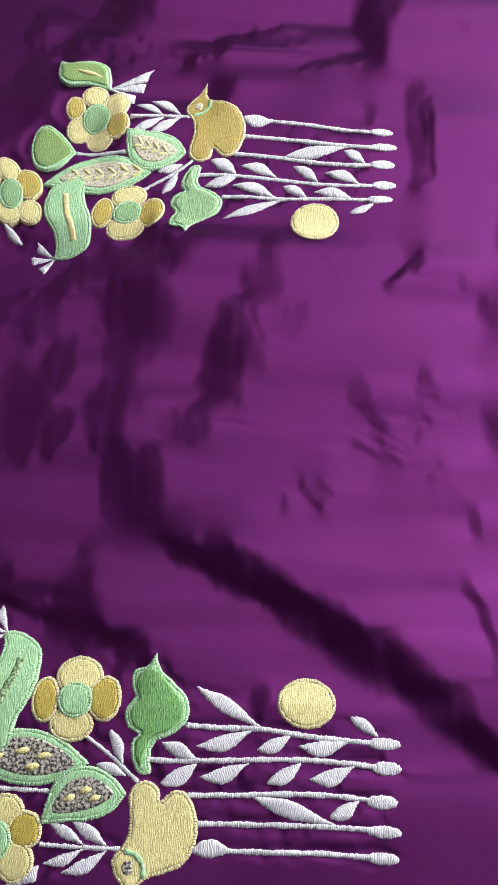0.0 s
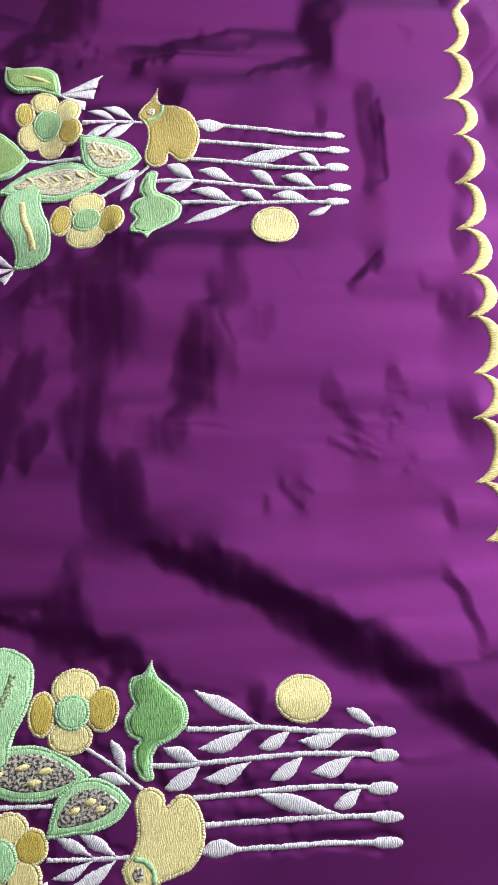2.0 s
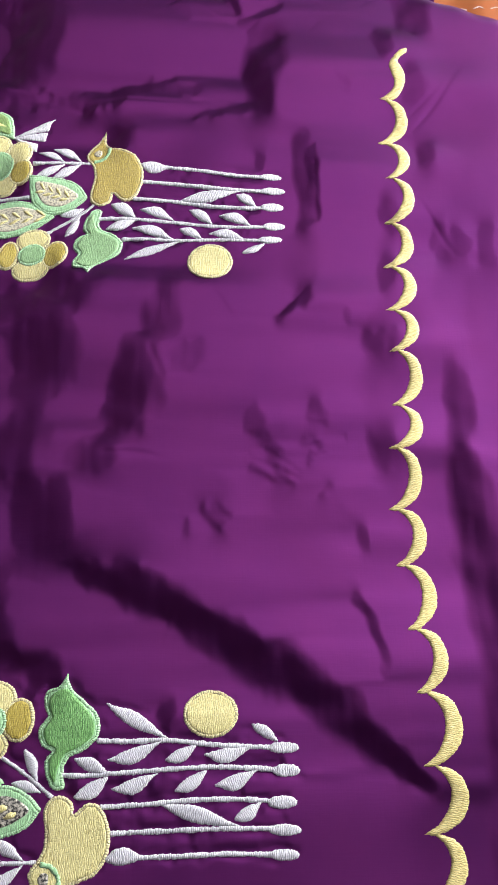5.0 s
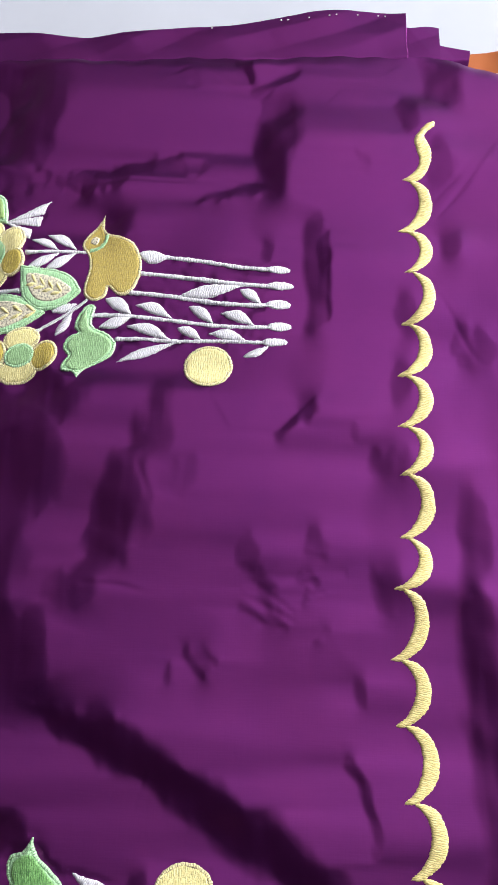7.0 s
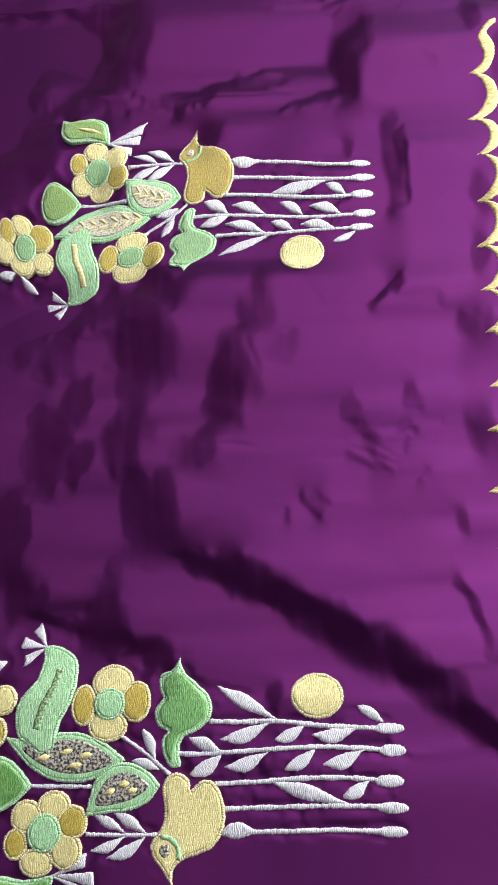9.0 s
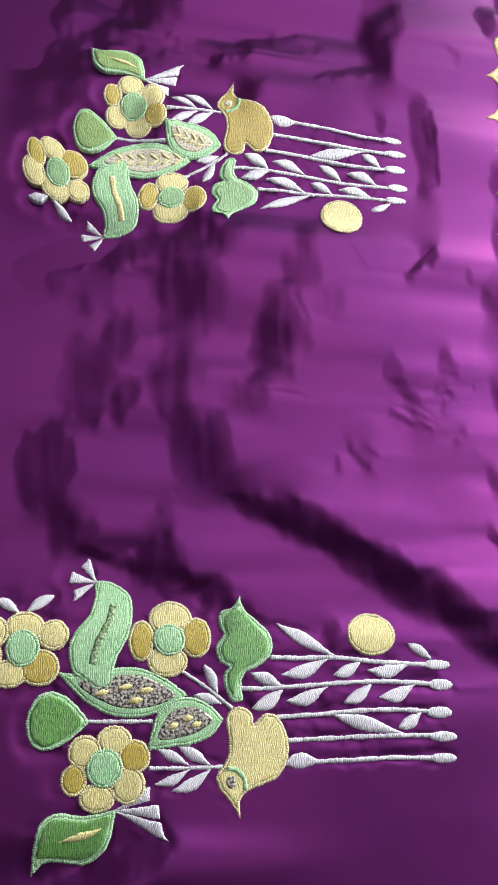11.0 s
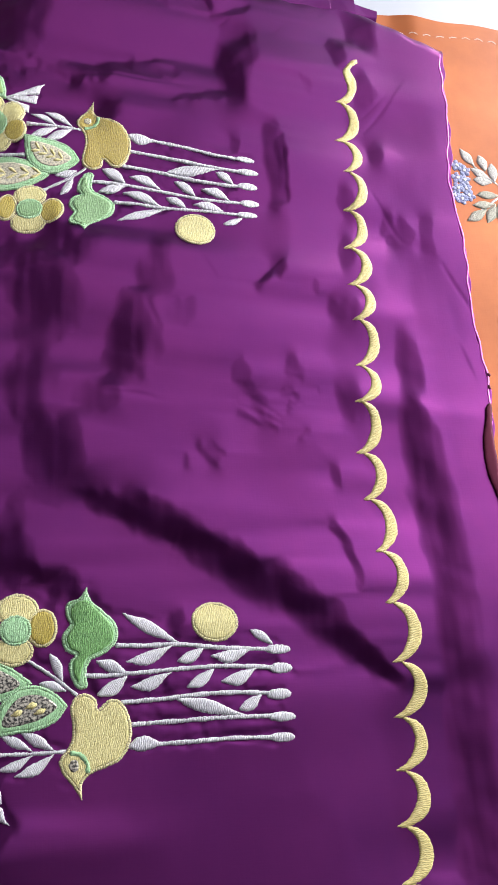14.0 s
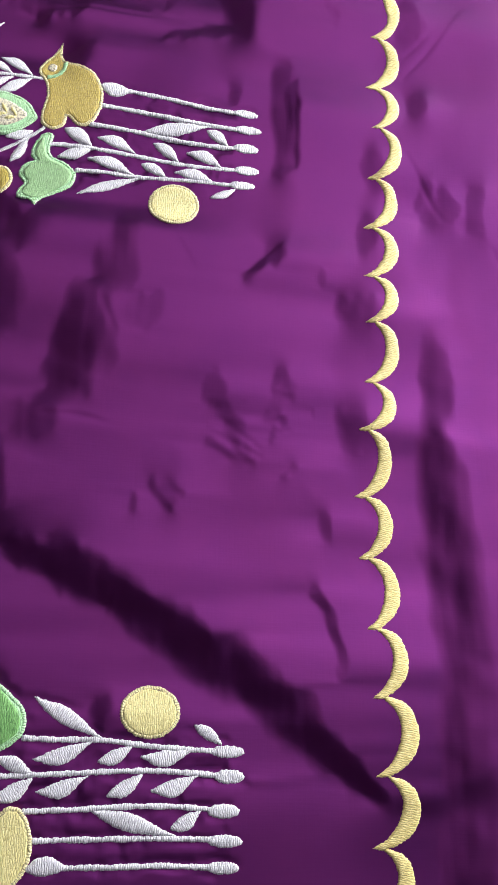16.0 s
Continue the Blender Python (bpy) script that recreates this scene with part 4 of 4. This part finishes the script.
def sheet(name, nx, ny, corner, lift, mat, thickness, parent=None, label=""):
    """A cloth: corner(u, v) gives the plan, lift(x, y) the height, in millimetres."""
    us, vs = np.linspace(0, 1, nx), np.linspace(0, 1, ny)
    us[[1, -2]] = vs[[1, -2]] = 0.0004, 0.9996  # a crisp border
    u, v = np.meshgrid(us, vs)
    x, y = corner(u.ravel(), v.ravel())
    z = lift(x, y)
    top = np.stack([x, y, z], -1) / 1000
    low = top - (0, 0, thickness / 1000)
    k = np.arange(nx * ny).reshape(ny, nx)
    quads = np.stack([k[:-1, :-1], k[:-1, 1:], k[1:, 1:], k[1:, :-1]], -1).reshape(-1, 4)
    rim = np.concatenate([k[0, :], k[1:, -1], k[-1, -2::-1], k[-2:0:-1, 0]])
    after = np.roll(rim, -1)
    side = np.stack([rim + nx * ny, after + nx * ny, after, rim], -1)
    faces = np.concatenate([quads, quads[:, ::-1] + nx * ny, side])
    return mesh_object(name, np.concatenate([top, low]), faces.tolist(), mat, parent, label)


def purple_plan(u, v):
    x = -430 + u * (right_edge(v * 736 - 336) + 430)
    y = bottom_edge(x) + v * (top_edge(x) - bottom_edge(x))
    return x, y


cloth = sheet("silk_cloth", 520, 640, purple_plan, height, PURPLE, 0.3)
tagged(cloth, "creased deep purple silk cloth with embroidered birds and flowers", "cloth")


def orange_plan(u, v):
    x = -380 + u * 900
    y = -560 + v * (967 + 1.2 * np.sin(x * 0.09) + 5 * np.exp(-((x - 130) / 60) ** 2))
    return x, y


def orange_lift(x, y):
    return -9.2 + 4.8 * np.clip((x - 140) / 28, 0, 1) ** 2 * (3 - 2 * np.clip((x - 140) / 28, 0, 1)) + 0.4 * np.sin(x * 0.03 + 0.4 * np.sin(y * 0.02)) + 0.3 * np.sin(y * 0.043 + x * 0.012)


orange = tagged(sheet("orange_cloth", 180, 200, orange_plan, orange_lift, ORANGE, 0.5), "burnt orange silk cloth with pale embroidery, under the purple silk", "cloth")


# ---- the two motifs ----
PALETTE = {"bird": "cream", "bell": "leaf_green", "heart": "mint", "vein": "moss"}
motif(straight)
# second motif: other fillings, and tones holding its threads' sheen from another angle
PALETTE = {"bird": "gold", "green": "olive", "bell": "sage", "heart": "sage", "vein": "cream", "fleck": "pale_fleck"}
motif(mirrored)

PALETTE = {}
border()

# ---- selvedge along the border ----
THREADS["hem"] = HEM
EDGE_Y = np.arange(-326, 366, 14.0)
stitched("selvedge", ribbon([(right_edge(y) - 0.4, y) for y in EDGE_Y], 1.6), straight, "hem", cloth, 0, 0.3, 0)


# underside of the silk, its colour darkened for the shade it lies in
TURNED = silk("shaded_underside", (0.03, 0.003, 0.010), (0.05, 0.005, 0.018), 0.5, 0.95)
THREADS["turned"] = TURNED
LABELS["turned_edge"] = "dark underside of the raw edge, turned up"
turned = [(right_edge(y) + 0.6, y) for y in (12, -8, -30, -52, -72, -90)] + [(right_edge(y) - w, y) for y, w in ((-80, 3.5), (-62, 6.5), (-42, 8), (-20, 7.5), (0, 6), (10, 4))]
stitched("turned_edge", smooth(turned), straight, "turned", cloth, 0.5, 0.4, 0)
for y in (38, 27):
    stitched("frayed_thread", oval(right_edge(y) + 0.3, y, 1.3, 1.8, 20 * y), straight, "turned", cloth, 0.3, 0.3, 0)

# ---- folded layers behind the upper border ----
def fold(x0, x1, low, high, base, phase, tilt=0.0):
    def plan(u, v):
        x = x0 + u * (x1 - x0)
        return x + tilt * v, low(x) + v * (high(x) - low(x))

    def lift(x, y):
        at = y
        x, y = x + 5 * np.sin(0.05 * y + 0.021 * x + phase), y + 3 * np.sin(0.037 * x + 2 * phase)
        pleat = np.abs((x * 0.014 + phase + 0.008 * y) % 1.0 - 0.5) * 2
        wrinkle = np.abs((0.011 * x - 0.026 * y + phase) % 1.0 - 0.5) + 0.7 * np.abs((0.017 * x + 0.02 * y + 2 * phase) % 1.0 - 0.5)
        over = np.clip((at - 398) / 20, 0, 1.3)
        return base + 1.3 * pleat + 1.9 * wrinkle * over - 10 * np.clip((402 - at) / 14, 0, 1) - 3 * np.clip((x0 + 12 - x) / 12, 0, 1)

    return sheet("fold", 200, 50, plan, lift, PURPLE, 0.12, cloth)


fold(-425, 84, lambda x: 370 + 0 * x, lambda x: 427 + 18 / (1 + np.exp(-(x + 45) / 22)) + 2.5 * np.sin(x * 0.05), -3.0, 0.3)
fold(58, 108, lambda x: 370 + 0 * x, lambda x: 431 - 0.03 * (x - 80) + 1.0 * np.sin(x * 0.2), -4.6, 1.4)
fold(96, 124, lambda x: 365 + 0 * x, lambda x: 413 - 0.25 * (x - 110), -5.4, 2.6, 6)
for k in range(12):
    x = -60 + 12 * k + 4 * math.sin(k * 2.1)
    y = 424 + 16 / (1 + math.exp(-(x + 45) / 22)) + 1.5 * math.sin(k)
    stitched("selvedge_dot", oval(x, y, 0.7, 0.6, 0), straight, "white", cloth, 0, 0.3, 0, on=lambda a, b: 0 * a + 0.6)

# ---- embroidery on the orange cloth ----


def sewn_leaf(base, tip, width, colour):
    stitched("leaf", leaf_outline(base, tip, width, 0.05), straight, colour, orange, 0.1, 0.7, math.degrees(math.atan2(tip[1] - base[1], tip[0] - base[0])), on=orange_lift)


def blossom(x, y):
    f = stitched("blossom", oval(x, y, 1.6, 1.6, 0), straight, "silver", orange, 0.5, 0.6, 0, on=orange_lift)
    for k in range(5):
        a = k * 1.257 + x
        stitched("petal", oval(x + 3.3 * math.cos(a), y + 3.3 * math.sin(a), 2.9, 2.3, math.degrees(a)), straight, "blue", f, 0, 0.5, 0, on=orange_lift)


sewn_leaf((199.7, 241.8), (187.7, 259.5), 9, "white")
sewn_leaf((209.0, 237.8), (205.4, 254.9), 9, "white")
sewn_leaf((215.5, 226.9), (215.9, 247.2), 9, "white")
sewn_leaf((213.6, 228.7), (194.7, 239.3), 9, "white")
sewn_leaf((213.2, 226.7), (196.1, 227.9), 9, "white")
sewn_leaf((217.5, 213.4), (196.8, 212.4), 8, "dull")
sewn_leaf((212.7, 204.6), (191.1, 200.5), 8, "dull")
sewn_leaf((204.1, 198.3), (184.2, 183.8), 9, "dull")
sewn_leaf((212.7, 204.6), (202.6, 183.9), 9, "dull")
sewn_leaf((217.9, 207.8), (213.4, 187.5), 8, "dull")
sewn_leaf((244.9, 253.0), (227.2, 260.7), 10, "white")
sewn_leaf((244.9, 253.0), (236.0, 273.6), 10, "white")
sewn_leaf((244.9, 253.0), (253.7, 275.5), 10, "white")
sewn_leaf((241.6, 181.4), (218.9, 175.3), 10, "dull")
sewn_leaf((241.1, 179.2), (225.8, 158.6), 10, "dull")
blossom(182.6, 241.5)
blossom(188.8, 237.0)
blossom(181.3, 228.5)
blossom(187.5, 227.1)
blossom(180.5, 218.0)
blossom(189.6, 211.0)
blossom(182.2, 207.0)
blossom(176.1, 209.8)
blossom(187.9, 217.8)
stitched("stem", ribbon([(222.4, 221.8), (210.3, 231.3), (198.5, 242.5)], 1.8), straight, "white", orange, 0, 0.5, 130, on=orange_lift)
stitched("stem", ribbon([(221.8, 215.2), (207.7, 204.1), (191.7, 191.2)], 1.8), straight, "silver", orange, 0, 0.5, 40, on=orange_lift)
basket = stitched("basket_rim", ribbon([(250 + 28 * math.cos(a), 216 + 32 * math.sin(a)) for a in np.linspace(0, 6.2, 24)], 3.2), straight, "white", orange, 0.2, 0.7, 0, on=orange_lift)
for k in range(-4, 5):
    for turn in (0.7, -0.8):
        off, reach = k * 6.2, math.sqrt(max(0.0, 28 ** 2 - (k * 6.2) ** 2))
        if reach > 6:
            c, s = math.cos(turn), math.sin(turn)
            ends = [(250 - off * s + e * reach * c, 216 + (off * c + e * reach * s) * 1.1) for e in (-1, 0, 1)]
            stitched("lattice", ribbon(ends, 1.9), straight, "pink", basket, 0, 0.4, 0, on=orange_lift)
# a line of loose pale tacking along the orange cloth's upper border
for k in range(16):
    x = 120 + 13 * k
    stitched("tacking_stitch", ribbon([(x, 389 + 1.5 * math.sin(k)), (x + 4, 390.5 + 1.5 * math.sin(k)), (x + 8, 389 + math.sin(k + 1))], 0.9), straight, "pink", orange, 0, 0.4, 0, on=orange_lift)
